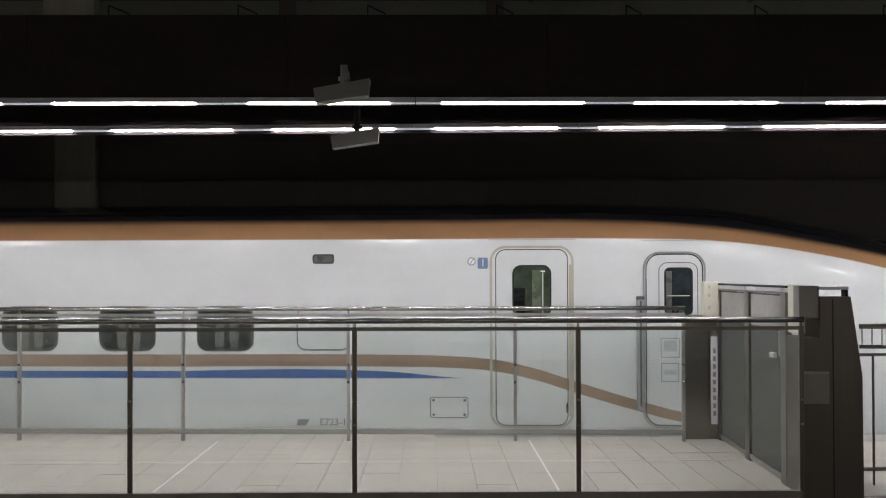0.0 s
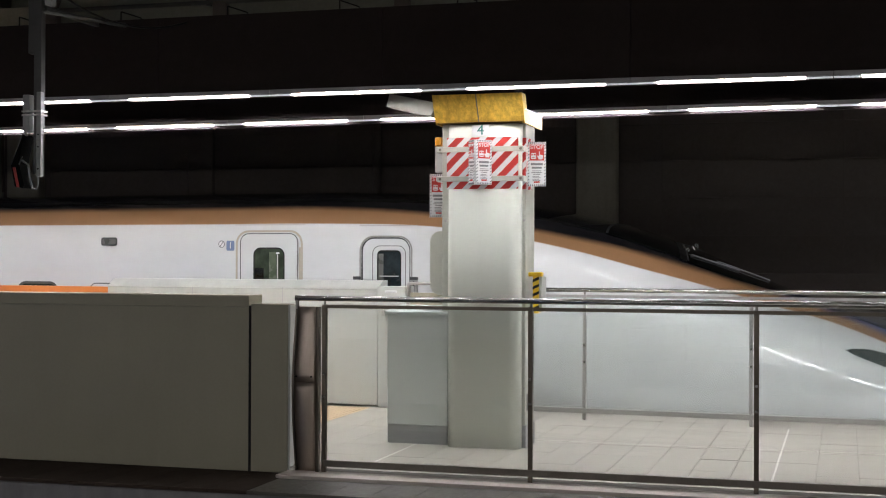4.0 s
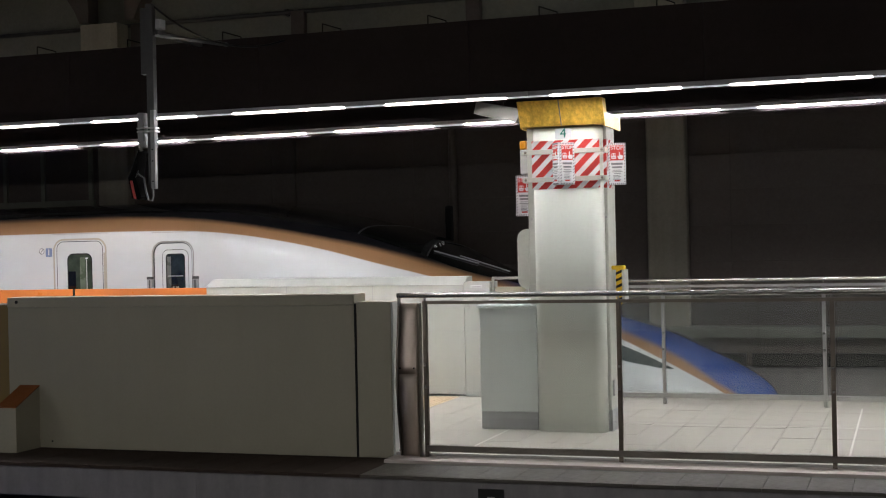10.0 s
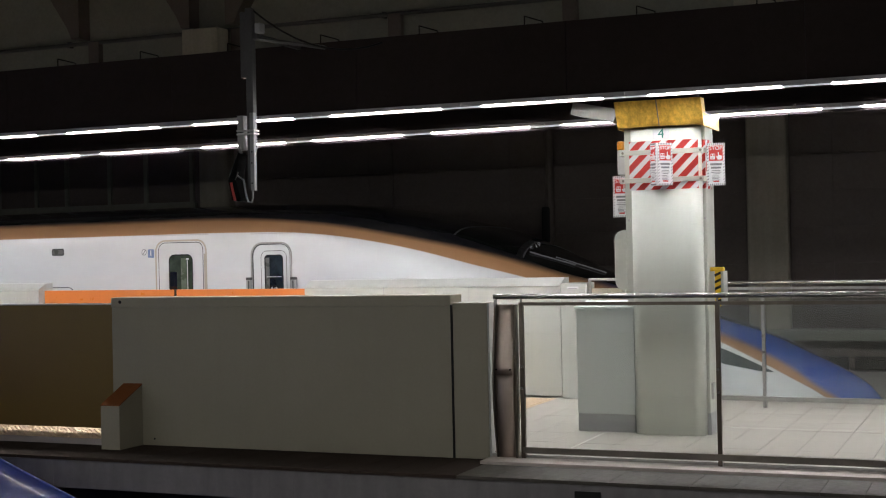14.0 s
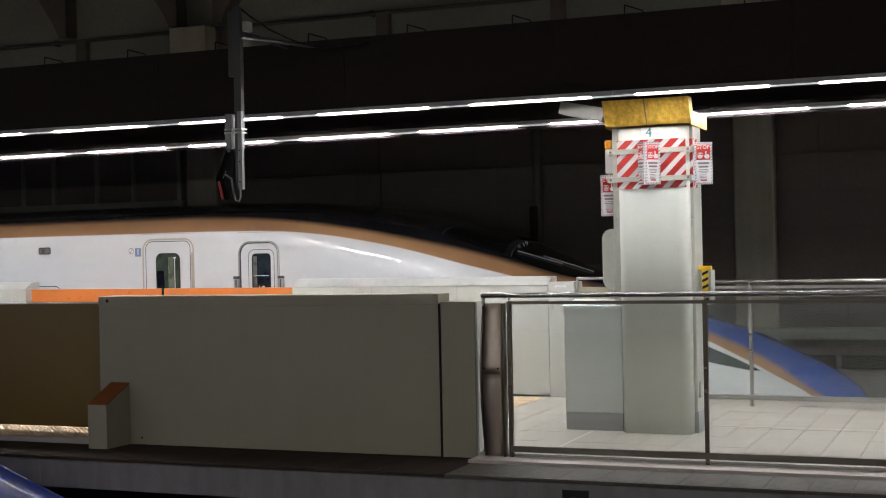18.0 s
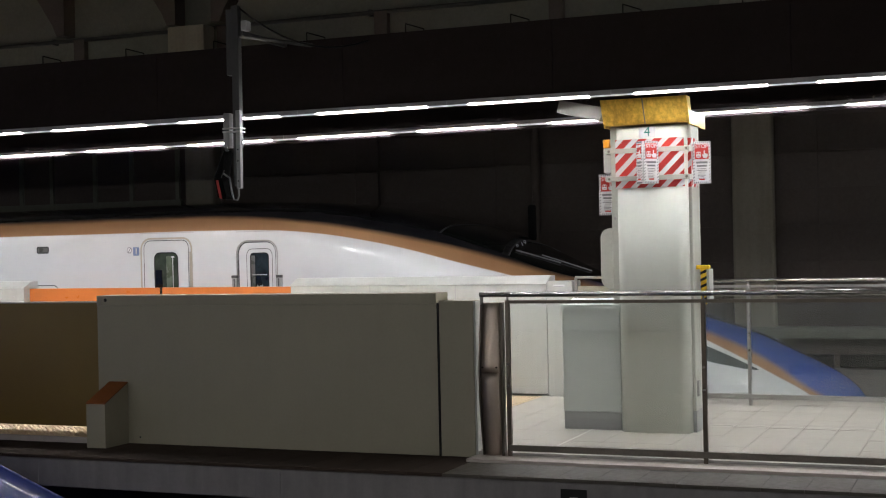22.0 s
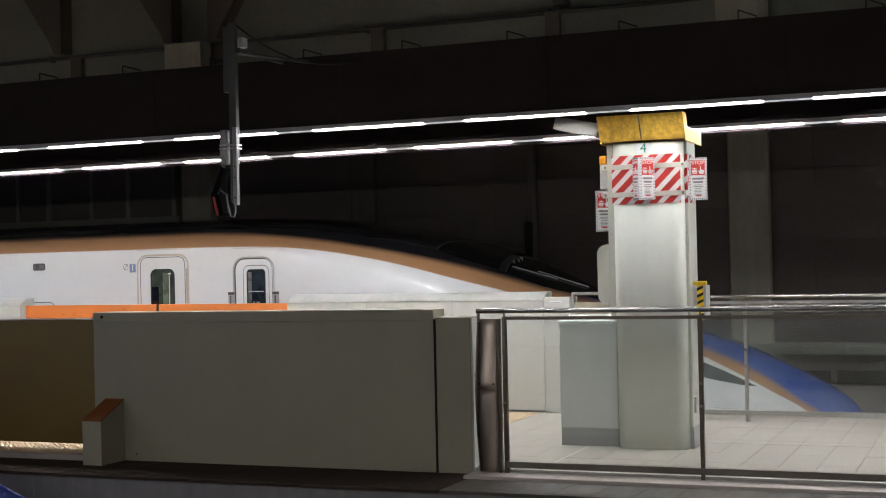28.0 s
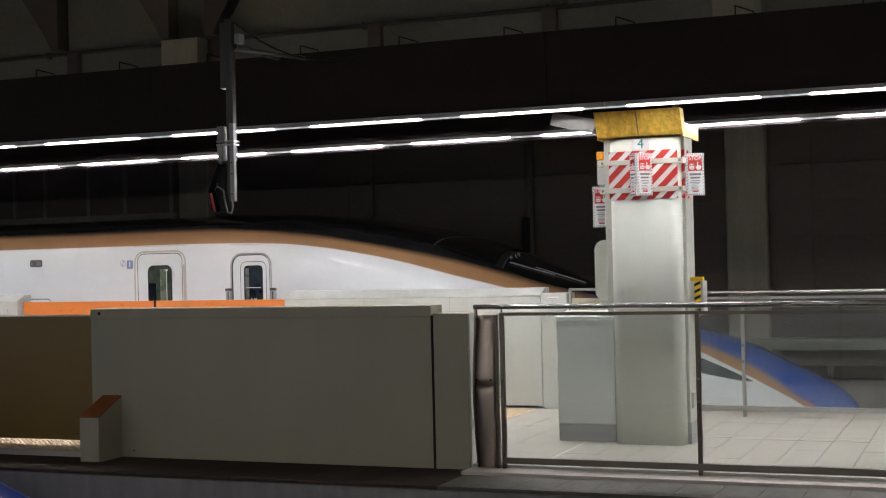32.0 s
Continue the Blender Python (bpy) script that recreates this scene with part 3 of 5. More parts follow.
# upper wall: pipe, posts, curved brackets; low wall: framed openings, pipe, base bands
def wall_fittings():
    pipe = thing("wall_pipe", "grey conduit pipe along the upper wall", "pipe", -12.0, WALL_Y - 0.10, 5.36)
    part("pipe", rodded((-22, 0, 0), (26, 0, 0), 0.035, 10), "pole", pipe)
    for x in range(-20, 26, 3):
        part("pipe_clip", boxed(x, x + 0.05, -0.02, 0.09, -0.05, 0.05), "pole", pipe)
    for k in range(9):
        x = -22.1 + 2.83 * k
        st = thing("wall_stud", "dark steel stud on the upper wall", "stud", x, WALL_Y - 0.02, 4.95, "studs on the upper wall")
        part("stud", boxed(-0.11, 0.11, -0.12, 0.0, 0.0, 0.42, 0.01), "wall", st)
    curve = ((0.0, 0.0), (0.0, 2.2), (-2.2, 2.2), (-1.2, 1.45), (-0.75, 0.95), (-0.45, 0.5), (-0.25, 0.2), (-0.16, 0.0))
    for c in (-23.2, -14.05, -5.14, 4.63):
        for x, s in ((c - 0.34, 1), (c + 0.34, -1), (c - 2.55, 1)):
            br = thing("roof_bracket", "dark curved roof haunch above the wall pipe", "bracket", x, WALL_Y - 0.02, 5.42, "roof brackets")
            part("web", prism(bmesh.new(), [(s * u, v) for u, v in curve], -0.3, 0.0, "y"), "wall", br)
    fr = thing("wall_frame", "dark framed opening with pale sill strips in the wall", "frame", -16.5, WALL_Y - 0.01, 2.3)
    part("recess", boxed(-4.5, 2.0, -0.02, 0.0, 0.12, 1.3), "wall", fr)
    for x in (-4.5, -3.7, -2.9, -2.1, -1.27, -0.62, 0.28, 1.02, 1.93):
        part("mullion", boxed(x - 0.035, x + 0.035, -0.07, 0.0, 0.1, 1.3), "wall_high", fr)
    part("rail", boxed(-4.5, 2.0, -0.08, 0.0, 0.10, 0.28), "wall_high", fr)
    # pale colour stands in for glints on the metal sills
    for x0, x1 in ((-4.3, -3.8), (-2.0, -1.35), (-1.15, -0.72), (-0.5, 0.15), (0.42, 0.95)):
        part("sill_strip", boxed(x0, x1, -0.24, -0.08, 0.09, 0.115), "wall_pale", fr, "sill strip with its glint put in as pale colour")
    dp = thing("drain_pipe", "dark vertical drain pipe on the wall", "pipe", -8.33, WALL_Y - 0.08, -1.6)
    part("pipe", rodded((0, 0, 0), (0, 0, 6.4), 0.06, 10), "wall", dp)
    part("elbow", boxed(-0.12, 0.02, -0.08, 0.06, 3.35, 3.9, 0.04), "black", dp)
    dp = thing("drain_pipe", "dark vertical channel on the wall", "pipe", -10.97, WALL_Y - 0.04, -1.6)
    part("channel", boxed(-0.07, 0.07, -0.05, 0.04, 0, 6.4), "wall", dp)
    # bands at the wall's foot: concrete base, ledge and dark strips
    bb = thing("wall_base_bands", "grey concrete base of the wall with a ledge and dark bands", "cable trough", -8.0, WALL_Y - 0.3, -1.6)
    part("base", boxed(-30, 30, 0.0, 0.3, 0.0, 1.55), "concrete", bb)
    part("ledge", boxed(-30, 30, -0.02, 0.3, 1.95, 2.10), "wall_high", bb)
    for k in range(18):
        part("trough", boxed(-28 + 3.2 * k, -24.88 + 3.2 * k, -0.06, 0.02, 1.56, 1.74), "black", bb)


wall_fittings()
wall = bpy.data.objects["wall_north"]
me = mesh_of("wall_panel", boxed(-1.17, 1.17, -0.012, 0.0, 0.004, 0.496, 0.003), MAT["wall"])
for i in range(17):
    for j in range(8):
        o = new("wall_panel", me)
        o.location = (-27.0 + 2.35 * i + 0.4, WALL_Y, 0.9 + 0.5 * j)
        o.parent = wall

# ---- train ----
SIDE = 1.69


def smooth_at(points, x):
    """Monotone smooth interpolation through (x, value) points."""
    xs, ys = [p[0] for p in points], [p[1] for p in points]
    if x <= xs[0]:
        return ys[0]
    if x >= xs[-1]:
        return ys[-1]
    d = [(ys[i + 1] - ys[i]) / (xs[i + 1] - xs[i]) for i in range(len(xs) - 1)]
    m = [d[0]] + [0 if d[i - 1] * d[i] <= 0 else 2 * d[i - 1] * d[i] / (d[i - 1] + d[i]) for i in range(1, len(d))] + [d[-1]]
    i = max(k for k in range(len(d)) if xs[k] <= x)
    h = xs[i + 1] - xs[i]
    s = (x - xs[i]) / h
    return ((2 * s**3 - 3 * s**2 + 1) * ys[i] + (s**3 - 2 * s**2 + s) * h * m[i] + (-2 * s**3 + 3 * s**2) * ys[i + 1] + (s**3 - s**2) * h * m[i + 1])


TOP = ((1.2, 2.38), (2.4, 2.33), (3.4, 2.18), (4.31, 1.98), (4.9, 1.79), (6.06, 1.31), (7.44, 0.80), (8.01, 0.62), (8.52, 0.385), (8.97, 0.17), (9.23, 0.0), (9.36, -0.15), (9.45, -0.40))
WIDE = ((2.0, SIDE), (3.2, 1.68), (4.2, 1.65), (5.3, 1.59), (6.3, 1.48), (7.4, 1.28), (8.25, 1.00), (8.85, 0.66), (9.22, 0.38), (9.38, 0.2), (9.45, 0.03))
BELT = ((0.0, 1.70), (1.2, 1.68), (2.4, 1.48), (3.4, 1.12), (4.2, 0.82), (5.0, 0.48), (5.8, 0.16), (7.4, -0.22), (8.4, -0.38), (9.45, -0.44))
ROUND = ((0.0, 3.3), (1.2, 3.4), (2.6, 3.8), (4.2, 3.7), (5.2, 3.1), (6.3, 2.5), (8.4, 2.2), (9.45, 2.0))


def side_y(x, z):
    """Half the train's width at metres x along it and z over the platform."""
    w, b, t, n = smooth_at(WIDE, x), smooth_at(BELT, x), smooth_at(TOP, x), smooth_at(ROUND, x)
    if z >= b:
        return w * max(0.0, 1 - min(1.0, (z - b) / (t - b)) ** n) ** (1 / n)
    return w * (1 - 0.06 * ((b - z) / (b + 0.95)) ** 2)


def section(x, steps=22):
    w, b, t, n = smooth_at(WIDE, x), smooth_at(BELT, x), smooth_at(TOP, x), smooth_at(ROUND, x)
    pts = [(w * (1 - 0.06 * s * s), b - (b + 0.95) * s) for s in (1.0, 0.75, 0.5, 0.25)]
    for i in range(steps + 1):
        a = math.pi / 2 * i / steps
        pts.append((w * max(0.0, math.cos(a)) ** (2 / n), b + (t - b) * math.sin(a) ** (2 / n)))
    return pts + [(-y, z) for y, z in pts[-2::-1]]


def loft(bm, xs, sec):
    rings = [[bm.verts.new((x, y, z + RAIL)) for y, z in sec(x)] for x in xs]
    for a, b in zip(rings, rings[1:]):
        for i in range(len(a) - 1):
            bm.faces.new((a[i], b[i], b[i + 1], a[i + 1]))
    for ring in (rings[0], rings[-1]):
        bm.faces.new(ring)
    bmesh.ops.recalc_face_normals(bm, faces=bm.faces)
    return bm


def patch(outline_rows, off, sides=(-1,)):
    """A sheet lying on the train's side: rows of (z, x left, x right) from bottom to top, standing off by off metres."""
    bm = bmesh.new()
    for s in sides:
        prev = None
        for z, xa, xb in outline_rows:
            n = 5
            row = []
            for i in range(n):
                x = xa + (xb - xa) * i / (n - 1)
                row.append(bm.verts.new((x, s * (side_y(x, z) + off), z + RAIL)))
            if prev:
                for i in range(n - 1):
                    f = (prev[i], prev[i + 1], row[i + 1], row[i])
                    bm.faces.new(f if s < 0 else f[::-1])
            prev = row
    return bm


def round_rows(cx, cz, w, h, r, n=18):
    rows = []
    for i in range(n + 1):
        z = cz - h / 2 + h * (0.5 - 0.5 * math.cos(math.pi * i / n))
        d = max(0.0, abs(z - cz) - (h / 2 - r))
        inset = r - math.sqrt(max(0.0, r * r - d * d))
        rows.append((z, cx - w / 2 + inset, cx + w / 2 - inset))
    return rows


def ring_patch(cx, cz, w, h, r, thick, off, s=-1, rise=0.0):
    """A rounded frame lying on the train's side."""
    bm = bmesh.new()
    o, i = rounded(cx, cz, w, h, r, 7), rounded(cx, cz, w - 2 * thick, h - 2 * thick, max(0.01, r - thick), 7)

    counts = []
    for k, a in enumerate(o):
        b = o[(k + 1) % len(o)]
        counts.append(max(1, int(math.hypot(b[0] - a[0], b[1] - a[1]) / 0.08)))

    def fill(pts):
        out = []
        for k, a in enumerate(pts):
            b = pts[(k + 1) % len(pts)]
            out += [(a[0] + (b[0] - a[0]) * j / counts[k], a[1] + (b[1] - a[1]) * j / counts[k]) for j in range(counts[k])]
        return out
    o, i = fill(o), fill(i)
    vo = [bm.verts.new((x, s * (side_y(x, z) + off), z + RAIL)) for x, z in o]
    vi = [bm.verts.new((x, s * (side_y(x, z) + off + rise), z + RAIL)) for x, z in i]
    n = len(vo)
    for k in range(n):
        f = (vo[k], vo[(k + 1) % n], vi[(k + 1) % n], vi[k])
        bm.faces.new(f if s > 0 else f[::-1])
    return bm


def build_train():
    t = thing("train", "white high-speed train with copper shoulder and blue roof", "train", 0, TRACK_FAR, -RAIL)
    xs = [-24.0 + 2.0 * i for i in range(11)] + [-3.0 + 0.5 * i for i in range(8)] + [1.0 + 0.2 * i for i in range(38)] + [8.55, 8.7, 8.83, 8.95, 9.05, 9.13, 9.2, 9.26, 9.31, 9.35, 9.38, 9.41, 9.435, 9.45]
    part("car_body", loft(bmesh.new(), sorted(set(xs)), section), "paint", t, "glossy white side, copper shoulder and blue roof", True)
    part("bogie_skirt", boxed(-24, 7.6, -1.2, 1.2, 0.05, 0.36), "underframe", t)
    near = -1
    # saloon windows
    for k in range(14):
        x = -2.576 - 1.03 * k
        w = part("window", patch(round_rows(x, 1.045, 0.56, 0.43, 0.10, 12), 0.004), "saloon_glass", t, "dark saloon window")
        part("seat_back", patch([(0.85, x - 0.10, x - 0.02), (1.0, x - 0.11, x - 0.01), (1.10, x - 0.09, x - 0.02), (1.17, x - 0.05, x - 0.03)], 0.0065), "seat_grey", w)
        part("seat_back", patch([(0.85, x + 0.05, x + 0.13), (1.0, x + 0.04, x + 0.14), (1.12, x + 0.06, x + 0.12), (1.19, x + 0.08, x + 0.10)], 0.0065), "seat_grey", w)
        part("window_frame", ring_patch(x, 1.045, 0.60, 0.47, 0.12, 0.03, 0.006), "train_grey", w)
    # blind hatch outline and number window
    part("hatch_outline", ring_patch(-1.552, 1.045, 0.56, 0.45, 0.10, 0.012, 0.004), "door_line", t)
    d = part("destination_display", patch(round_rows(-1.552, 1.765, 0.225, 0.10, 0.025, 8), 0.004), "train_grey", t, "small dark display window")
    part("display_glass", patch(round_rows(-1.552, 1.765, 0.185, 0.06, 0.01, 6), 0.007), "display_grey", d)
    # side hatch with four screws
    h = part("service_hatch", ring_patch(-0.255, 0.235, 0.395, 0.22, 0.035, 0.008, 0.004), "door_line", t)
    for sx in (-0.16, 0.16):
        for sz in (-0.075, 0.075):
            x, z = -0.255 + sx, 0.235 + sz
            part("screw", rodded((x, -side_y(x, z) + 0.01, z + RAIL), (x, -side_y(x, z) - 0.008, z + RAIL), 0.014, 10), "door_line", h)
    # passenger door
    door = part("passenger_door", patch(round_rows(0.595, 0.955, 0.735, 1.80, 0.10), 0.004), "paint", t, "white plug door with a tall window")
    part("door_gap", ring_patch(0.595, 0.955, 0.745, 1.81, 0.105, 0.010, 0.007), "door_line", door)
    part("door_reveal", ring_patch(0.595, 0.96, 0.86, 1.87, 0.16, 0.026, 0.005), "door_beige", door)
    part("door_edge", patch([(0.15 + 1.55 * i / 10, 0.975, 1.018) for i in range(11)], 0.0055), "door_beige", door)
    g = part("door_window", patch(round_rows(0.597, 1.43, 0.385, 0.52, 0.085), 0.010), "door_glass", door, "dark door window")
    part("window_seal", ring_patch(0.597, 1.43, 0.40, 0.535, 0.09, 0.016, 0.011), "black", g)
    # the lit vestibule is painted on the solid pane in dark and pale patches
    part("vestibule_panel", patch([(1.19, 0.415, 0.535), (1.46, 0.415, 0.53)], 0.012), "dark_glass", g)
    part("vestibule_lit_patch", patch([(1.21, 0.60, 0.69), (1.45, 0.60, 0.69), (1.645, 0.60, 0.685)], 0.012), "door_glass_pale", g)
    part("vestibule_post", patch([(1.20, 0.70, 0.715), (1.62, 0.70, 0.715)], 0.013), "grey_plastic", g)
    part("vestibule_lamp", patch([(1.625, 0.685, 0.735), (1.64, 0.69, 0.73)], 0.013), "white", g)
    part("door_handle", patch(round_rows(0.955, 0.235, 0.02, 0.10, 0.008, 4), 0.009), "black", door)
    part("rain_strip", patch([(1.952, 0.15, 1.05), (1.962, 0.15, 1.05)], 0.014), "grey_plastic", door)
    # cab door
    cab = part("cab_door", patch(round_rows(2.045, 0.93, 0.50, 1.72, 0.12), 0.004), "paint", t, "white cab door with a small window")
    # door frame rings, with the recess's shading put into their greys
    part("door_gap", ring_patch(2.045, 0.93, 0.635, 1.80, 0.17, 0.026, 0.008, -1, -0.012), "recess_grey", cab)
    part("door_recess", ring_patch(2.045, 0.93, 0.585, 1.76, 0.15, 0.016, 0.009, -1, -0.012), "train_grey", cab)
    part("window_trim", ring_patch(2.085, 1.42, 0.40, 0.60, 0.09, 0.008, 0.008), "door_line", cab)
    cw = part("door_window", patch(round_rows(2.087, 1.425, 0.275, 0.47, 0.05), 0.010), "cab_glass", cab, "dark cab window")
    part("window_seal", ring_patch(2.087, 1.425, 0.29, 0.485, 0.055, 0.016, 0.011), "black", cw)
    part("guard_bar", patch([(1.375, 1.975, 2.20), (1.385, 1.975, 2.20)], 0.012), "grey_plastic", cw)
    part("cab_wall", patch([(1.20, 1.96, 2.02), (1.63, 1.96, 2.02)], 0.012), "display_grey", cw)
    for x in (1.70, 2.385):
        gr = part("grab_rail", boxed(x - 0.04, x + 0.04, -SIDE - 0.03, -SIDE + 0.05, 0.22 + RAIL, 1.36 + RAIL, 0.012), "rail_grey", cab, "grey grab rail")
        part("rail_slot", boxed(x - 0.006, x + 0.012, -SIDE - 0.033, -SIDE - 0.03, 0.26 + RAIL, 1.33 + RAIL), "train_grey", gr)
        part("rail_cap", boxed(x - 0.042, x + 0.042, -SIDE - 0.032, -SIDE + 0.05, 1.34 + RAIL, 1.375 + RAIL, 0.006), "train_grey", gr)
    part("set_number", moved(text_mesh("F 19", 0.055), 2.09, -side_y(2.09, 1.22) - 0.014, 1.225 + RAIL), "grey_plastic", cab)
    part("grille", patch(round_rows(2.0, 0.87, 0.13, 0.11, 0.01, 4), 0.008), "grey_plastic", cab)
    part("grille_frame", ring_patch(2.0, 0.85, 0.19, 0.20, 0.012, 0.007, 0.008), "line_grey", cab)
    part("switch_plate", patch(round_rows(2.0, 0.60, 0.12, 0.05, 0.008, 4), 0.008), "grey_plastic", cab)
    part("switch_frame", ring_patch(2.0, 0.60, 0.18, 0.19, 0.012, 0.007, 0.008), "line_grey", cab)
    part("sticker", patch(round_rows(2.15, 0.955, 0.06, 0.06, 0.006, 4), 0.009), "blue_sign", cab)
    part("rain_strip", patch([(1.938, 1.72, 2.40), (1.948, 1.72, 2.40)], 0.014), "grey_plastic", cab)
    for k, (x, z) in enumerate(((2.72, 0.14), (2.95, 1.25))):
        part("marker", ring_patch(x, z, 0.07, 0.07, 0.034, 0.008, 0.006), "line_grey", t)
    # car number signs
    sg = part("car_number_sign", patch(round_rows(0.095, 1.717, 0.105, 0.115, 0.006, 4), 0.005), "blue_sign", t, "small blue square sign with the numeral 1")
    part("numeral", moved(text_mesh("1", 0.11, 0.002, 0.0), 0.097, -side_y(0.095, 1.717) - 0.009, 1.717 + RAIL), "white", sg)
    ns = part("no_smoking_sign", patch(round_rows(-0.02, 1.735, 0.085, 0.085, 0.042, 8), 0.005), "white", t)
    part("logo", patch([(0.045, -1.84, -1.74), (0.11, -1.82, -1.70)], 0.004), "line_grey", t)
    part("ring", ring_patch(-0.02, 1.735, 0.085, 0.085, 0.042, 0.010, 0.007), "line_grey", ns)
    part("lettering", moved(text_mesh("E723-19", 0.10), -1.43, -side_y(-1.5, 0.08) - 0.004, 0.078 + RAIL), "line_grey", t, "grey car number letters")
    part("slash", prism(bmesh.new(), ((-0.047, 1.703 + RAIL), (-0.041, 1.698 + RAIL), (0.010, 1.766 + RAIL), (0.004, 1.771 + RAIL)), -side_y(-0.02, 1.735) - 0.012, -side_y(-0.02, 1.735), "y"), "line_grey", ns)
    # windscreen, side pane and headlights
    def roof_z(x, y):
        w, b, tp, e = smooth_at(WIDE, x), smooth_at(BELT, x), smooth_at(TOP, x), smooth_at(ROUND, x)
        return b + (tp - b) * (1 - min(1.0, abs(y) / w) ** e) ** (1 / e)

    def canopy(wide, xa, xb, off=0.008, n=26, m=14):
        """A sheet on the roof, from xa(|y|) to xb(|y|) over the width."""
        bm = bmesh.new()
        rows = []
        for i in range(n + 1):
            y = -wide + 2 * wide * i / n
            a, b = xa(abs(y)), xb(abs(y))
            rows.append([bm.verts.new((a + (b - a) * j / m, y, roof_z(a + (b - a) * j / m, y) + off + RAIL)) for j in range(m + 1)])
        for p, q in zip(rows, rows[1:]):
            for j in range(m):
                bm.faces.new((p[j], p[j + 1], q[j + 1], q[j]))
        bmesh.ops.recalc_face_normals(bm, faces=bm.faces)
        return bm
    part("cab_side_window", canopy(1.13, lambda y: 4.36 + 0.07 * (y / 1.13) ** 2, lambda y: smooth_at(((0.0, 4.94), (0.95, 5.17), (1.05, 4.9), (1.13, 4.44)), y)), "dark_glass", t, "black canopy window over the cab", True)
    ws = part("windscreen", canopy(0.95, lambda y: 5.04 + 0.245 * y, lambda y: smooth_at(((0.0, 6.5), (0.45, 6.25), (0.7, 5.92), (0.86, 5.62), (0.95, 5.30)), y)), "dark_glass", t, "black raked windscreen", True)
    part("window_pillar", canopy(0.98, lambda y: 4.955 + 0.242 * y, lambda y: 5.025 + 0.245 * y, 0.014, 20, 2), "black", t, "", True)
    part("rear_seal", canopy(1.13, lambda y: 4.335 + 0.07 * (y / 1.13) ** 2, lambda y: 4.36 + 0.07 * (y / 1.13) ** 2, 0.012, 24, 2), "train_grey", t, "", True)
    part("front_seal", canopy(0.95, lambda y: 5.03 + 0.245 * y, lambda y: 5.05 + 0.245 * y, 0.016, 20, 2), "train_grey", t, "", True)
    lt = turned(turned(text_mesh("F 19", 0.085, 0.002, 0.0), -30, "Y"), -20, "X")
    part("set_lettering", moved(lt, 5.235, -0.45, roof_z(5.235, -0.45) + 0.05 + RAIL), "white", ws, "small pale letters F 19")
    for y0, x0, y1, x1 in ((-0.72, 5.27, -0.38, 5.74), (-0.42, 5.50, -0.04, 6.03)):
        part("wiper", rodded((x0, y0, roof_z(x0, y0) + 0.025 + RAIL), (x1, y1, roof_z(x1, y1) + 0.025 + RAIL), 0.009, 8), "line_grey", ws)
    for s in (-1, 1):
        rows = []
        for i in range(21):
            u = i / 20
            x = 6.92 + 1.385 * u
            za = smooth_at(((6.92, 0.65), (7.02, 0.598), (7.18, 0.535), (7.40, 0.45), (7.60, 0.368), (7.78, 0.298), (8.03, 0.24), (8.20, 0.202), (8.305, 0.192)), x)
            zb = smooth_at(((6.92, 0.655), (7.02, 0.668), (7.18, 0.65), (7.40, 0.585), (7.60, 0.515), (7.78, 0.445), (8.03, 0.335), (8.20, 0.25), (8.305, 0.197)), x)
            rows.append((x, za, zb))
        bm = bmesh.new()
        prev = None
        for x, za, zb in rows:
            row = [bm.verts.new((x, s * (side_y(x, z) + 0.01), z + RAIL)) for z in (za, (za + zb) / 2, zb)]
            if prev:
                for j in range(2):
                    f = (prev[j], row[j], row[j + 1], prev[j + 1])
                    bm.faces.new(f if s < 0 else f[::-1])
            prev = row
        part("headlight", bm, "headlight", t, "long dark headlight glass", True)
    return t




def on_track(s):
    """The train's pose, s metres along the far track."""
    a = radians(HEADING)
    return pose(s * math.cos(a) + 1.69 * math.sin(a), 13.87 - s * math.sin(a) + 1.69 * math.cos(a), -RAIL, 0, 0, -HEADING)


train = build_train()
train.matrix_basis = on_track(0.0)


def build_near_train():
    """The other train, of which the camera sees the long blue nose falling away beside the platform."""
    def sec(x):
        # crest along the far shoulder, a broad top that dips towards the near side
        z = min(1.9, 0.2 - 0.385 * (x + 10.15))
        pts = [(1.42, -0.95), (1.36, z - 0.55), (1.24, z - 0.22), (1.15, z - 0.06)]
        pts += [(1.11 - 0.035 * math.sin(radians(a)), z - 0.03 + 0.03 * math.cos(radians(a))) for a in range(-60, 61, 20)]
        for i in range(1, 13):
            u = i / 12
            pts.append((1.07 - 2.2 * u, z - 0.02 - 0.10 * u - 0.30 * u ** 3))
        return pts + [(-1.38, z - 0.75), (-1.42, -0.95)]
    t = thing("train", "blue-nosed high-speed train standing on the nearer track", "train")
    t.matrix_basis = pose(0, TRACK_NEAR, -RAIL)
    part("car_body", loft(bmesh.new(), [-24, -19, -15, -14.5] + [-14.0 + 0.25 * i for i in range(27)], sec), "blue_paint", t, "glossy deep blue nose", True)
    part("bogie_skirt", boxed(-24, -8.6, -1.2, 1.2, 0.05, 0.3), "underframe", t)


build_near_train()

# ---- fences ----


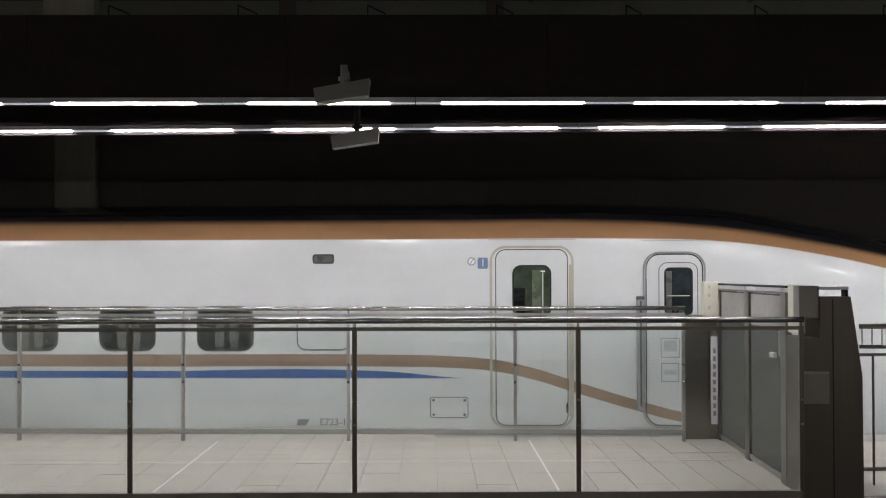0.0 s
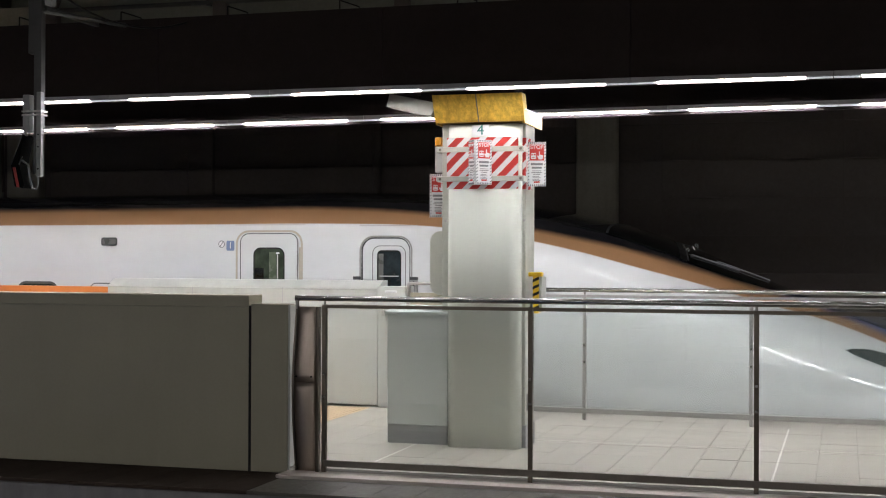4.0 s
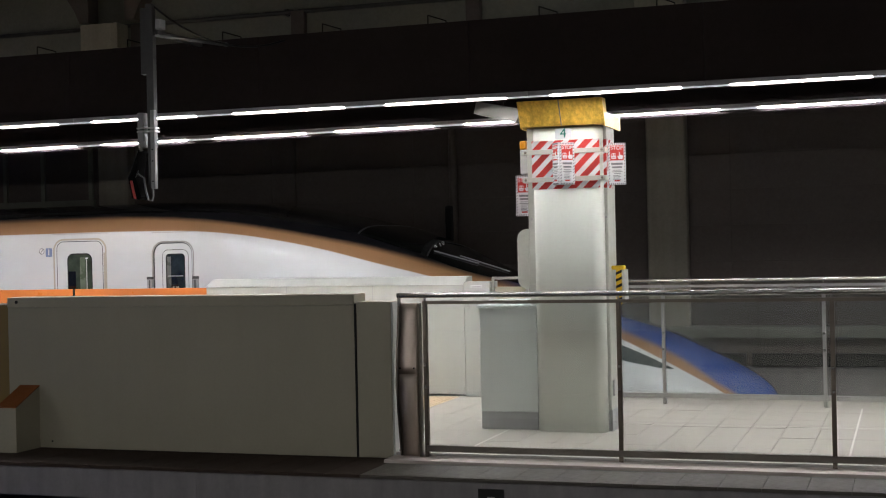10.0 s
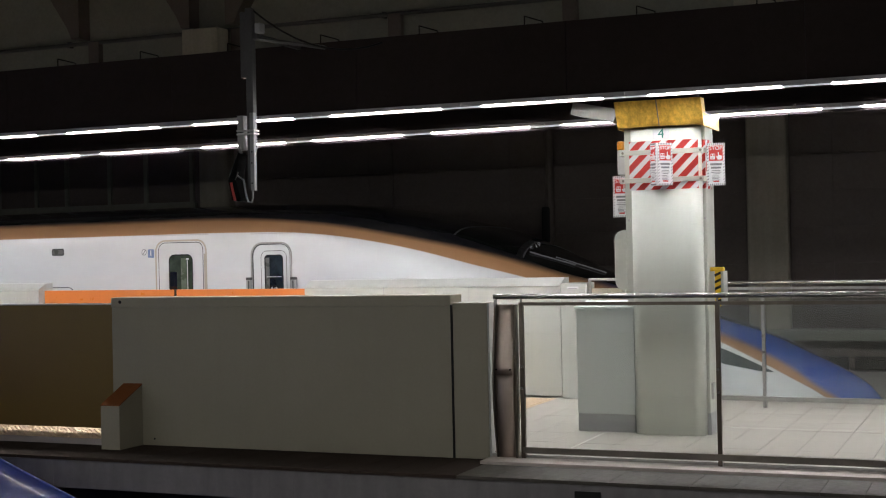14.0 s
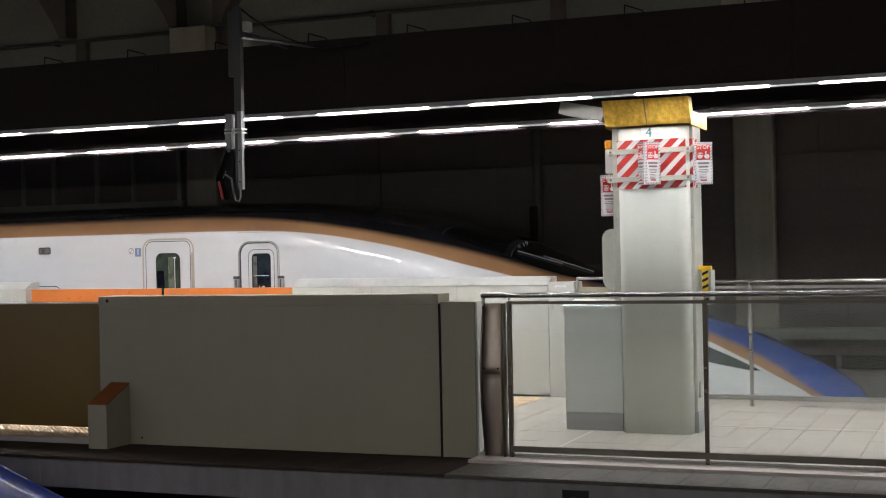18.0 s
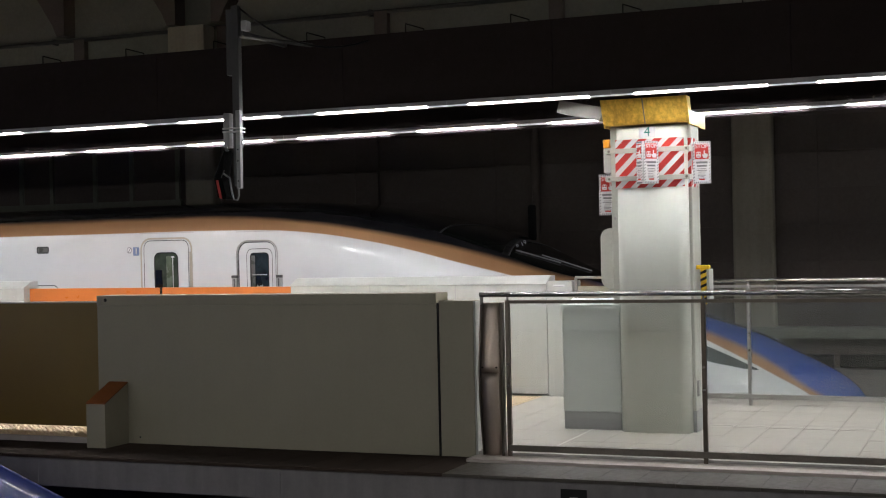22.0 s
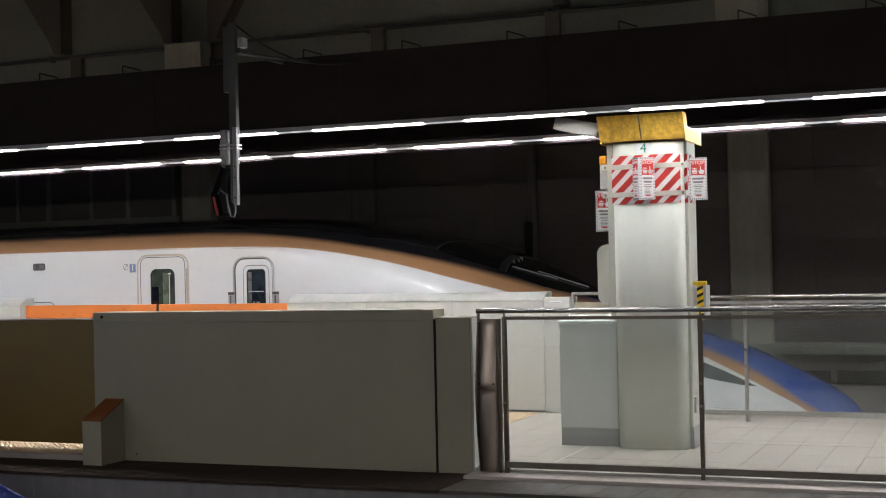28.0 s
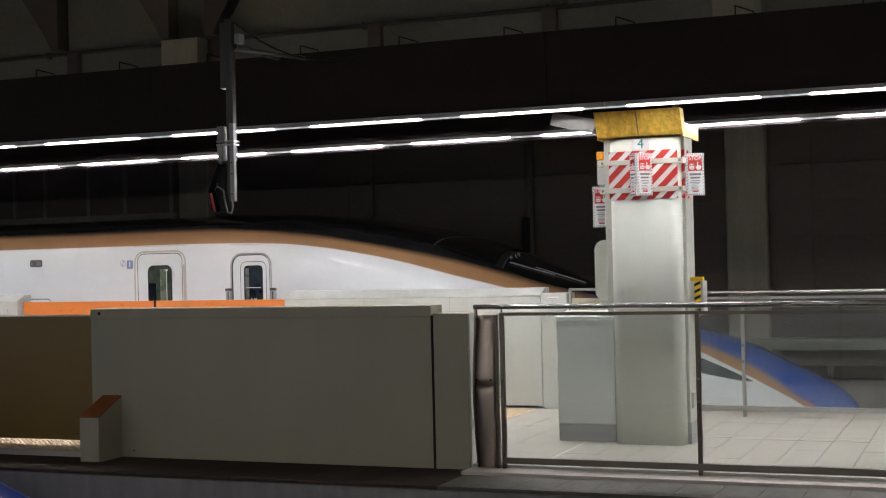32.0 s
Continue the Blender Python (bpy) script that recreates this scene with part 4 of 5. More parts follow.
def glass_fence(y, xs, floor_z, label, post_mat, turn=0.0):
    """Glazed steel fence: round double handrail, flat posts, a base channel and a pane in each bay."""
    f = thing("glass_fence", label, "fence", xs[0], y, floor_z)
    f.matrix_basis = pose(xs[0], y, floor_z, 0, 0, -turn)
    L = xs[-1] - xs[0]
    h = 1.29 - floor_z
    part("handrail", rodded((-0.02, 0, h - 0.016), (L + 0.02, 0, h - 0.016), 0.021, 28), "chrome", f, "polished round handrail", True)
    part("top_bar", boxed(0, L, -0.012, 0.012, h - 0.088, h - 0.062), post_mat, f)
    part("base_channel", boxed(0, L, -0.025, 0.025, 0.068, 0.117, 0.004), "steel_dark" if post_mat == "post_dark" else "steel", f, "steel base channel")
    for x in xs:
        p = part("post", boxed(x - xs[0] - 0.017, x - xs[0] + 0.017, -0.02, 0.02, -0.02, h - 0.06, 0.003), post_mat, f)
        part("bracket", rodded((x - xs[0], 0, h - 0.065), (x - xs[0], 0, h - 0.03), 0.009, 8), "chrome", p)
        part("clamp", boxed(x - xs[0] - 0.012, x - xs[0] + 0.012, -0.027, -0.018, h * 0.56, h * 0.578, 0.003), "chrome", p)
        part("clamp", boxed(x - xs[0] - 0.012, x - xs[0] + 0.012, -0.027, -0.018, h * 0.43, h * 0.448, 0.003), "chrome", p)
    for a, b in zip(xs, xs[1:]):
        g = part("pane", boxed(a - xs[0] + 0.03, b - xs[0] - 0.03, -0.004, 0.004, 0.115, h - 0.09), "glass", f, "clear glass pane")
        g.visible_shadow = False
    return f


glass_fence(NEAR_FENCE, [-5.686 + 1.595 * k for k in range(6)], -0.06, "clear glass fence with polished handrail along the platform edge", "post_dark")
glass_fence(13.232, [-5.091] + [-4.361 + 1.607 * k for k in range(5)], 0.0, "clear glass fence with steel posts beside the train", "steel", FAR_TURN)

solid("kerb", boxed(-5.98, 2.3, 9.36, 9.70, -0.085, -0.035, 0.004), "kerb", "pale kerb under the glass fence", kind="structure")
solid("kerb_west", boxed(X0, -9.72, 9.49, 9.60, -0.085, -0.004, 0.006), "kerb", "pale platform edge strip", kind="structure")

# ---- platform gates, near side ----
g = thing("gate_housing", "grey-green gate housing panel standing on the platform edge", "platform gate", -8.01, NEAR_FENCE, -0.06, "platform gates")
part("body", boxed(-1.70, 1.70, 0.0, 0.24, 0.0, 1.26, 0.004), "panel_grey", g)
part("cap", boxed(-1.702, 1.702, -0.008, 0.248, 1.26, 1.352, 0.006), "panel_grey", g)
part("edge_trim", boxed(1.70, 1.712, -0.004, 0.24, 0.0, 1.27), "black", g)
part("lock", rodded((-1.60, -0.012, 1.31), (-1.60, 0.0, 1.31), 0.016, 12), "black", g)
for x, z in ((-1.40, 0.06), (-1.25, 0.06), (-1.40, 0.11)):
    part("bolt", rodded((x, -0.006, z), (x, 0.0, z), 0.008, 8), "black", g)
g2 = thing("gate_post", "narrow grey gate post box beside the housing", "platform gate", -6.14, NEAR_FENCE, -0.06, "platform gates")
part("body", boxed(-0.152, 0.152, 0.0, 0.24, 0.0, 1.285, 0.005), "panel_grey", g2)
part("side_trim", boxed(0.152, 0.168, 0.01, 0.2, 0.0, 1.28), "gate_white", g2)
gd = thing("gate_door", "brown-backed sliding gate door over yellow tactile tiles", "platform gate", -11.4, NEAR_FENCE + 0.12, 0.06, "platform gates")
part("leaf", boxed(-1.75, 1.72, 0.0, 0.05, 0.0, 1.16, 0.004), "leaf_brown", gd, "brown back of the door leaf")
part("top_rail", boxed(-1.75, 1.72, -0.004, 0.054, 1.16, 1.175), "steel", gd)
sb = thing("floor_cover_box", "small grey box with a sloped, shade-darkened orange lid against the housing", "box", -9.49, NEAR_FENCE, -0.06)
part("box_body", prism(bmesh.new(), ((-0.35, 0), (0, 0), (0, 0.55), (-0.35, 0.39)), -0.10, 0.10, "x"), "panel_grey", sb)
# lid colour is the gates' orange darkened for the dim near side
part("lid", prism(bmesh.new(), ((-0.352, 0.392), (0, 0.552), (0, 0.562), (-0.352, 0.402)), -0.102, 0.102, "x"), "lid_shaded", sb, "sloped lid, its orange darkened for shade")
es = thing("fence_end", "bowed brushed steel end post of the fence", "post", -5.85, NEAR_FENCE, -0.06)
bow = [(0.012 - 0.075 * math.sin(math.pi * i / 20) ** 1.2, 1.27 * i / 20) for i in range(21)]
part("lower_panel", prism(bmesh.new(), [(0.03, 0.0)] + bow[:12] + [(0.03, bow[11][1])], -0.055, 0.10, "x"), "end_steel", es, "bowed brushed steel plate", True)
part("upper_panel", prism(bmesh.new(), [(0.03, bow[11][1] + 0.003)] + [(y, max(z, bow[11][1] + 0.003)) for y, z in bow[11:]] + [(0.03, 1.27)], -0.055, 0.10, "x"), "end_steel", es, "bowed brushed steel plate", True)
part("bolt", rodded((-0.04, -0.066, 0.745), (-0.04, -0.055, 0.745), 0.008, 8), "black", es)
part("bolt", rodded((0.08, -0.066, 0.745), (0.08, -0.055, 0.745), 0.008, 8), "black", es)
part("side_edge", boxed(0.102, 0.125, -0.03, 0.03, 0.0, 1.27, 0.003), "post_dark", es)
part("end_edge", prism(bmesh.new(), [(0.04, 0.0)] + [(y - 0.012, z) for y, z in bow] + [(0.04, 1.27)], -0.072, -0.057, "x"), "black_steel", es, "dark bowed side flange")
part("rail_return", rodded((-0.075, 0, 1.334), (0.16, 0, 1.334), 0.021), "chrome", es)
part("rail_drop", rodded((-0.06, 0, 1.334), (-0.06, 0, 1.25), 0.014), "chrome", es)

# ---- platform gates, far side ----
def far_gate(name, label):
    """A gate thing whose parts are placed by metres along the far track from x = -6.5."""
    ob = thing(name, label, "platform gate", group="platform gates")
    ob.matrix_basis = pose(-6.5, 13.6, 0.0, 0, 0, -HEADING)
    return ob


hg = far_gate("gate_housing", "ivory gate housing with a sloped top beside the train")
part("body", boxed(-3.50, -0.155, 0.0, 0.26, 0.02, 1.25, 0.004), "gate_white", hg)
part("sloped_top", prism(bmesh.new(), ((-0.01, 1.252), (0.27, 1.252), (0.27, 1.34), (0.14, 1.335)), -3.50, -0.155, "x"), "gate_white", hg)
part("kick_plate", boxed(-2.6, -0.19, -0.006, 0.0, 0.03, 0.10), "gate_white", hg)
for x in (-1.28, -2.40):
    part("panel_joint", boxed(x, x + 0.008, -0.002, 0.0, 0.1, 1.25), "skirting", hg)
part("key_plate", boxed(-0.42, -0.36, -0.006, 0.0, 1.05, 1.075), "steel", hg)
hp = far_gate("gate_post", "ivory gate post with small lock covers")
part("body", boxed(-0.15, 0.155, 0.0, 0.26, 0.0, 1.28, 0.004), "gate_white", hp)
part("label_strip", boxed(-0.07, 0.06, -0.004, 0.0, 1.215, 1.24), "white", hp)
part("print_bar", boxed(-0.06, 0.05, -0.006, -0.004, 1.219, 1.226), "line_grey", hp)
part("lever", boxed(-0.11, -0.085, -0.02, 0.0, 0.97, 1.07, 0.004), "steel", hp)
part("joint", boxed(-0.148, 0.15, -0.003, 0.0, 0.80, 0.806), "skirting", hp)
for z in (0.40, 0.53, 0.66, 0.76):
    part("lock_cover", rodded((-0.04, -0.006, z), (-0.04, 0.0, z), 0.012, 10), "steel", hp)
for x0, x1 in ((-7.75, -5.535), (-5.515, -3.50)):
    d = far_gate("gate_door", "closed orange sliding gate door in front of the train")
    part("leaf", boxed(x0, x1, 0.10, 0.15, 0.05, 1.24, 0.004), "orange", d, "orange door leaf")
    part("edge", boxed(x1 - 0.012, x1 + 0.003, 0.095, 0.155, 0.05, 1.245), "black", d)
lw = far_gate("gate_housing", "ivory gate housing with round button holes")
part("body", boxed(-11.2, -7.76, 0.0, 0.26, 0.02, 1.25, 0.004), "gate_white", lw)
part("sloped_top", prism(bmesh.new(), ((-0.01, 1.252), (0.27, 1.252), (0.27, 1.34), (0.14, 1.335)), -11.2, -7.76, "x"), "gate_white", lw)
for x in (-7.95, -8.2, -8.5, -8.57):
    part("button", rodded((x, -0.006, 1.13), (x, 0.0, 1.13), 0.02, 10), "grey_plastic", lw)
sr = far_gate("side_rail", "short steel rail frame beside the gate post")
tagged(sr, "short steel rail frame beside the gate post", "rail")
part("rail", rodded((0.17, 0.05, 1.315), (1.4, 0.05, 1.315), 0.016, 10), "steel", sr)
for x in (0.18, 0.58, 1.0, 1.38):
    part("post", boxed(x - 0.014, x + 0.014, 0.035, 0.065, 0.0, 1.31), "steel", sr)
for x in (0.20, 0.60, 1.02):
    part("panel", boxed(x, x + 0.36, 0.04, 0.06, 0.05, 1.22, 0.003), "panel_grey", sr)

# ---- pillar ----
pl = thing("platform_pillar", "grey-green rounded platform pillar with a gold capital and number 4", "pillar", -4.812, 11.365, 0.0)
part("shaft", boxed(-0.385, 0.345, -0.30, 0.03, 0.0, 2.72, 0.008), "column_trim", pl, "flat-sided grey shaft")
front = [(-0.312, -0.30)] + [(-0.312 + 0.09 * (1 - math.cos(radians(a))), -0.34 - 0.09 * math.sin(radians(a))) for a in range(0, 91, 15)]
front += [(0.315 - 0.09 * (1 - math.cos(radians(a))), -0.34 - 0.09 * math.sin(radians(a))) for a in range(90, -1, -15)] + [(0.315, -0.30)]
# core is black to stand in for the shaded hollow behind the capital
part("core", boxed(-0.24, 0.24, -0.28, 0.0, 2.715, 3.22), "soffit", pl, "black core standing in for the shaded hollow above the capital")
part("front_cover", prism(bmesh.new(), front, 0.0, 2.70, "z"), "column", pl, "rounded pale front cover", True)
part("skirting", boxed(0.318, 0.351, -0.310, 0.036, 0.0, 0.19), "skirting", pl, "grey skirting")
for x in (-0.35, 0.331):
    for z in (0.5, 1.2, 1.9):
        part("screw", rodded((x, -0.312, z), (x, -0.298, z), 0.012, 8), "steel", pl)
# gold capital: flared panels
cap = part("capital", prism(bmesh.new(), ((-0.47, 2.715), (-0.58, 2.935), (-0.44, 2.935), (-0.33, 2.715)), -0.395, 0.37, "x"), "gold", pl, "gold-leaf capital panel")
part("capital_joint", prism(bmesh.new(), ((-0.474, 2.715), (-0.584, 2.935), (-0.575, 2.935), (-0.465, 2.715)), -0.024, -0.014, "x"), "steel_dark", cap)
for x in (-0.39, 0.36):
    cs = part("capital_side", boxed(x - 0.008, x + 0.008, -0.46, 0.22, 2.70, 2.81), "gold", pl, "gold-leaf capital panel")
    part("edge_strip", boxed(x - 0.01, x + 0.01, -0.455, 0.22, 2.81, 2.822), "white", cs)
nb = part("number_plate", boxed(-0.088, 0.06, -0.436, -0.431, 2.60, 2.695), "white", pl, "white plate with the numeral 4")
part("numeral", moved(text_mesh("4", 0.12, 0.002, 0.0), -0.012, -0.440, 2.648), "green", nb)
# red and white warning wrap with diagonal bars
wr = part("warning_wrap", boxed(-0.305, 0.31, -0.4335, -0.4305, 2.16, 2.59), "white", pl, "white band with red diagonal stripes")
def clip_stripe(x0, x1, z0, z1, c, w):
    """The piece of a 45-degree stripe inside a rectangle."""
    pts = []
    poly = [(x0, z0), (x1, z0), (x1, z1), (x0, z1)]
    for lo, sgn in ((c, 1), (c + w, -1)):
        out = []
        for i, p in enumerate(poly):
            q = poly[(i + 1) % len(poly)]
            dp, dq = sgn * ((p[0] - p[1]) - lo), sgn * ((q[0] - q[1]) - lo)
            if dp >= 0:
                out.append(p)
            if dp * dq < 0:
                k = dp / (dp - dq)
                out.append((p[0] + k * (q[0] - p[0]), p[1] + k * (q[1] - p[1])))
        poly = out
        if len(poly) < 3:
            return []
    return poly
for za, zb in ((2.16, 2.224), (2.266, 2.47), (2.512, 2.59)):
    for k in range(-3, 12):
        poly = clip_stripe(-0.305, 0.31, za, zb, -2.95 + k * 0.135, 0.075)
        if len(poly) >= 3:
            part("stripe", prism(bmesh.new(), poly, -0.4355, -0.4335, "y"), "red", wr)
sw = part("side_wrap", boxed(0.3455, 0.35, -0.30, -0.10, 2.16, 2.59), "white", pl)
for za, zb in ((2.16, 2.224), (2.266, 2.47), (2.512, 2.59)):
    for k in range(-3, 8):
        poly = clip_stripe(-0.30, -0.10, za, zb, -2.95 + k * 0.135, 0.075)
        if len(poly) >= 3:
            part("stripe", prism(bmesh.new(), poly, 0.35, 0.353, "x"), "red", sw)
fw = part("front_return", boxed(0.316, 0.345, -0.306, -0.3005, 2.16, 2.59), "white", pl)
for za, zb in ((2.16, 2.224), (2.266, 2.47), (2.512, 2.59)):
    for k in range(0, 14):
        poly = clip_stripe(0.316, 0.345, za, zb, -2.95 + k * 0.135, 0.075)
        if len(poly) >= 3:
            part("stripe", prism(bmesh.new(), poly, -0.309, -0.306, "y"), "red", fw)
for z in (2.491, 2.245):
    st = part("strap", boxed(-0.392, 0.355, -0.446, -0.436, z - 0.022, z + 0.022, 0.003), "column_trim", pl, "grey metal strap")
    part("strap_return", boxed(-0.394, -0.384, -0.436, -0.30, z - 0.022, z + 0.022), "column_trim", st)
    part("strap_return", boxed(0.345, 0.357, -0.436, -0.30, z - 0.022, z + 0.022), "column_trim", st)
    for x in (-0.36, 0.332):
        part("bolt", rodded((x, -0.452, z), (x, -0.445, z), 0.012, 8), "steel_dark", st)


def stop_sign(parent, x, y, z, turn, w=0.155, h=0.37):
    """A white emergency notice: red head with the word STOP and two symbols, bars of small print, hatched border."""
    def put(name, bm, mat, par, label=""):
        return part(name, moved(turned(bm, turn), x, y, z), mat, par, label)
    s = put("stop_notice", boxed(-w / 2, w / 2, -0.004, 0.004, -h / 2, h / 2), "white", parent, "white notice with a red STOP head")
    put("red_head", boxed(-w / 2 + 0.018, w / 2 - 0.018, -0.007, -0.004, 0.03, h / 2 - 0.022), "red", s)
    put("word", moved(text_mesh("STOP", 0.046 * w / 0.155), 0, -0.009, h / 2 - 0.045), "white", s)
    put("train_symbol", moved(prism(bmesh.new(), rounded(0, 0, 0.042, 0.05, 0.01, 3), -0.010, -0.007, "y"), -0.028 * w / 0.155, 0, 0.068), "white", s)
    k = w / 0.155
    for dx in (-0.011, 0.011):
        put("symbol_window", boxed(-0.028 * k + dx - 0.007, -0.028 * k + dx + 0.007, -0.012, -0.010, 0.072, 0.086), "red", s)
    put("symbol_bumper", boxed(-0.028 * k - 0.013, -0.028 * k + 0.013, -0.012, -0.010, 0.052, 0.057), "red", s)
    put("finger_symbol", moved(prism(bmesh.new(), ((-0.014, -0.028), (0.016, -0.028), (0.022, -0.012), (0.022, 0.004), (0.012, 0.008), (0.002, 0.010), (-0.003, 0.010), (-0.003, 0.034), (-0.007, 0.038), (-0.012, 0.034), (-0.012, -0.002), (-0.024, 0.004), (-0.027, -0.002)), -0.010, -0.007, "y"), 0.030 * w / 0.155, 0, 0.068), "white", s)
    for k, (ww, hh, zz) in enumerate(((0.10, 0.018, 0.0), (0.085, 0.016, -0.03), (0.075, 0.006, -0.056), (0.09, 0.006, -0.070), (0.06, 0.006, -0.084))):
        put("print_bar", boxed(-ww * w / 0.31, ww * w / 0.31, -0.006, -0.004, zz - hh / 2, zz + hh / 2), "line_grey", s)
    for k in range(13):
        for sx in (-1, 1):
            zz = -h / 2 + 0.028 + k * (h - 0.056) / 12
            put("hatch", prism(bmesh.new(), [(sx * (w / 2 - 0.009) + dx, zz + dz) for dx, dz in ((-0.007, -0.008), (0.007, 0.002), (0.007, 0.010), (-0.007, 0.0))], -0.006, -0.004, "y"), "line_grey", s)
    for k in range(4):
        put("print_bar", boxed(-0.035 * w / 0.155, (0.02 + 0.012 * (k % 2)) * w / 0.155, -0.006, -0.004, -0.104 - 0.012 * k, -0.099 - 0.012 * k), "line_grey", s)
    put("arrow", boxed(-0.025, 0.025, -0.007, -0.005, -0.155, -0.143), "red", s)
    for k in range(9):
        for zz in (h / 2 - 0.009, -h / 2 + 0.009):
            put("hatch", boxed(-w / 2 + 0.006 + k * (w - 0.012) / 8.5, -w / 2 + 0.014 + k * (w - 0.012) / 8.5, -0.006, -0.004, zz - 0.007, zz + 0.007), "line_grey", s)
    return s


stop_sign(pl, 0.032, -0.500, 2.378, 42, 0.145)
stop_sign(pl, -0.066, -0.511, 2.378, -46, 0.103)
part("notice_box", prism(bmesh.new(), ((-0.026, -0.545), (0.083, -0.447), (0.083, -0.436), (-0.099, -0.436), (-0.099, -0.47)), 2.193, 2.563, "z"), "grey_plastic", pl)
stop_sign(pl, 0.436, -0.30, 2.368, 12)
stop_sign(pl, -0.445, -0.20, 2.118, 14)
part("lever_box", boxed(0.34, 0.366, -0.26, -0.18, 0.31, 0.45, 0.006), "grey_plastic", pl, "small grey lever box")
bx = part("alarm_box", boxed(-0.46, -0.384, -0.27, -0.18, 2.31, 2.535, 0.01), "grey_plastic", pl, "grey alarm box with an amber lamp")
part("amber_lamp", boxed(-0.465, -0.40, -0.265, -0.185, 2.535, 2.615, 0.012), "amber", bx, "amber lamp")
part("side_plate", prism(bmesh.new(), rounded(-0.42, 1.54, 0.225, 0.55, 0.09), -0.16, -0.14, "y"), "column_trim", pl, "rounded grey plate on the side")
# yellow and black handle box
yb = thing("fire_hose_hook", "yellow and black striped stop bar on the pillar", "handle", -4.405, 11.20, 1.18)
part("bar", boxed(-0.025, 0.025, -0.03, 0.03, -0.06, 0.27, 0.006), "yellow", yb)
part("head", boxed(-0.066, 0.055, -0.035, 0.035, 0.25, 0.287, 0.01), "yellow", yb)
for k in range(-1, 4):
    part("black_stripe", prism(bmesh.new(), ((-0.026, 0.02 + k * 0.06), (0.026, 0.045 + k * 0.06), (0.026, 0.07 + k * 0.06), (-0.026, 0.045 + k * 0.06)), -0.032, 0.032, "y"), "black", yb)
part("backing", boxed(0.028, 0.05, -0.02, 0.16, -0.05, 0.25), "gate_white", yb)
# cabinet beside the pillar
cb = thing("platform_cabinet", "grey steel cabinet with a sloped lid beside the pillar", "cabinet", -5.405, 11.04, 0.0)
part("body", boxed(-0.27, 0.27, 0.0, 0.40, 0.16, 1.10, 0.006), "cabinet", cb)
part("plinth", boxed(-0.265, 0.265, 0.005, 0.395, 0.0, 0.16), "skirting", cb, "grey plinth")
part("lid", prism(bmesh.new(), ((-0.015, 1.10), (0.41, 1.10), (0.41, 1.17), (-0.015, 1.125)), -0.285, 0.275, "x"), "cabinet", cb)
# solid black strip stands in for the dark gap beside the pillar
part("edge_gap", boxed(0.27, 0.282, 0.01, 0.38, 0.0, 1.10), "black", cb)
part("latch", boxed(-0.30, -0.27, 0.03, 0.06, 1.04, 1.13, 0.006), "steel", cb)

# ---- speakers on the lamp rows ----


def speaker(x, y, z, tilt, reach=0.0):
    s = thing("speaker_box", "beige slanted loudspeaker box under the canopy", "loudspeaker", x, y, z, "loudspeakers")
    bm = prism(bmesh.new(), ((-0.20, -0.05), (0.20, -0.05), (0.23, 0.075), (-0.20, 0.06)), -0.10, 0.10, "y")
    part("case", turned(bm, tilt, "Y"), "speaker", s)
    part("mount", rodded((0.02, 0, 0.06), (0.02, 0, 0.22 if reach else 0.42), 0.028, 12), "speaker" if reach else "fascia", s)
    part("collar", rodded((0.02, 0, 0.10), (0.02, 0, 0.13), 0.045, 12), "speaker" if reach else "fascia", s)
    if reach:
        part("arm", boxed(0.0, 0.04, 0.0, reach, 0.17, 0.21), "speaker", s)


speaker(-1.03, 10.2, 2.975, -8, 0.37)
speaker(-1.02, 11.85, 2.785, -8)
speaker(-5.42, 10.95, 2.86, 14)

# ---- hanging pole with a monitor ----
hp = thing("hanging_pole", "grey pole hung from the canopy with a dark slanted monitor", "pole", -8.26, 9.75, 2.0)
part("pole", boxed(-0.035, 0.035, -0.03, 0.03, 0.60, 1.87, 0.004), "pole", hp, "dark galvanised upper pole")
part("upper_plate", boxed(-0.095, -0.036, -0.02, 0.04, 1.25, 1.84, 0.004), "pole", hp)
part("lower_pole", boxed(0.0, 0.042, -0.045, 0.0, 0.235, 0.93, 0.004), "rail_grey", hp, "pale slim lower pole")
part("inner_pole", boxed(-0.036, -0.002, -0.03, 0.02, 0.26, 0.62, 0.004), "pole", hp)
sv = part("sleeve", boxed(-0.125, -0.062, -0.05, 0.03, 0.60, 0.91, 0.006), "rail_grey", hp, "grey cable box strapped to the pole")
part("seam", boxed(-0.1255, -0.0615, -0.052, -0.05, 0.755, 0.762), "black", sv)
for z in (0.735, 0.765):
    part("clamp", boxed(-0.13, 0.052, -0.056, 0.04, z, z + 0.014, 0.002), "steel", hp)
for z in (0.30, 0.48, 0.58):
    part("bolt", rodded((0.02, -0.05, z), (0.02, -0.044, z), 0.007, 8), "black", hp)
mo = part("monitor", prism(bmesh.new(), ((-0.205, 0.335), (-0.168, 0.155), (-0.095, 0.14), (-0.08, 0.165), (-0.13, 0.34)), -0.09, 0.05, "y"), "matte_black", hp, "black folded monitor housing")
part("upper_housing", prism(bmesh.new(), ((-0.205, 0.337), (-0.13, 0.342), (-0.085, 0.56), (-0.10, 0.58)), -0.09, 0.05, "y"), "matte_black", mo)
part("red_edge", prism(bmesh.new(), ((-0.185, 0.312), (-0.148, 0.15), (-0.122, 0.146), (-0.162, 0.312)), -0.095, -0.089, "y"), "red", mo, "red lower edge")
part("panel_rib", prism(bmesh.new(), ((-0.131, 0.338), (-0.098, 0.40), (-0.094, 0.398), (-0.127, 0.334)), -0.094, -0.089, "y"), "pole", mo)
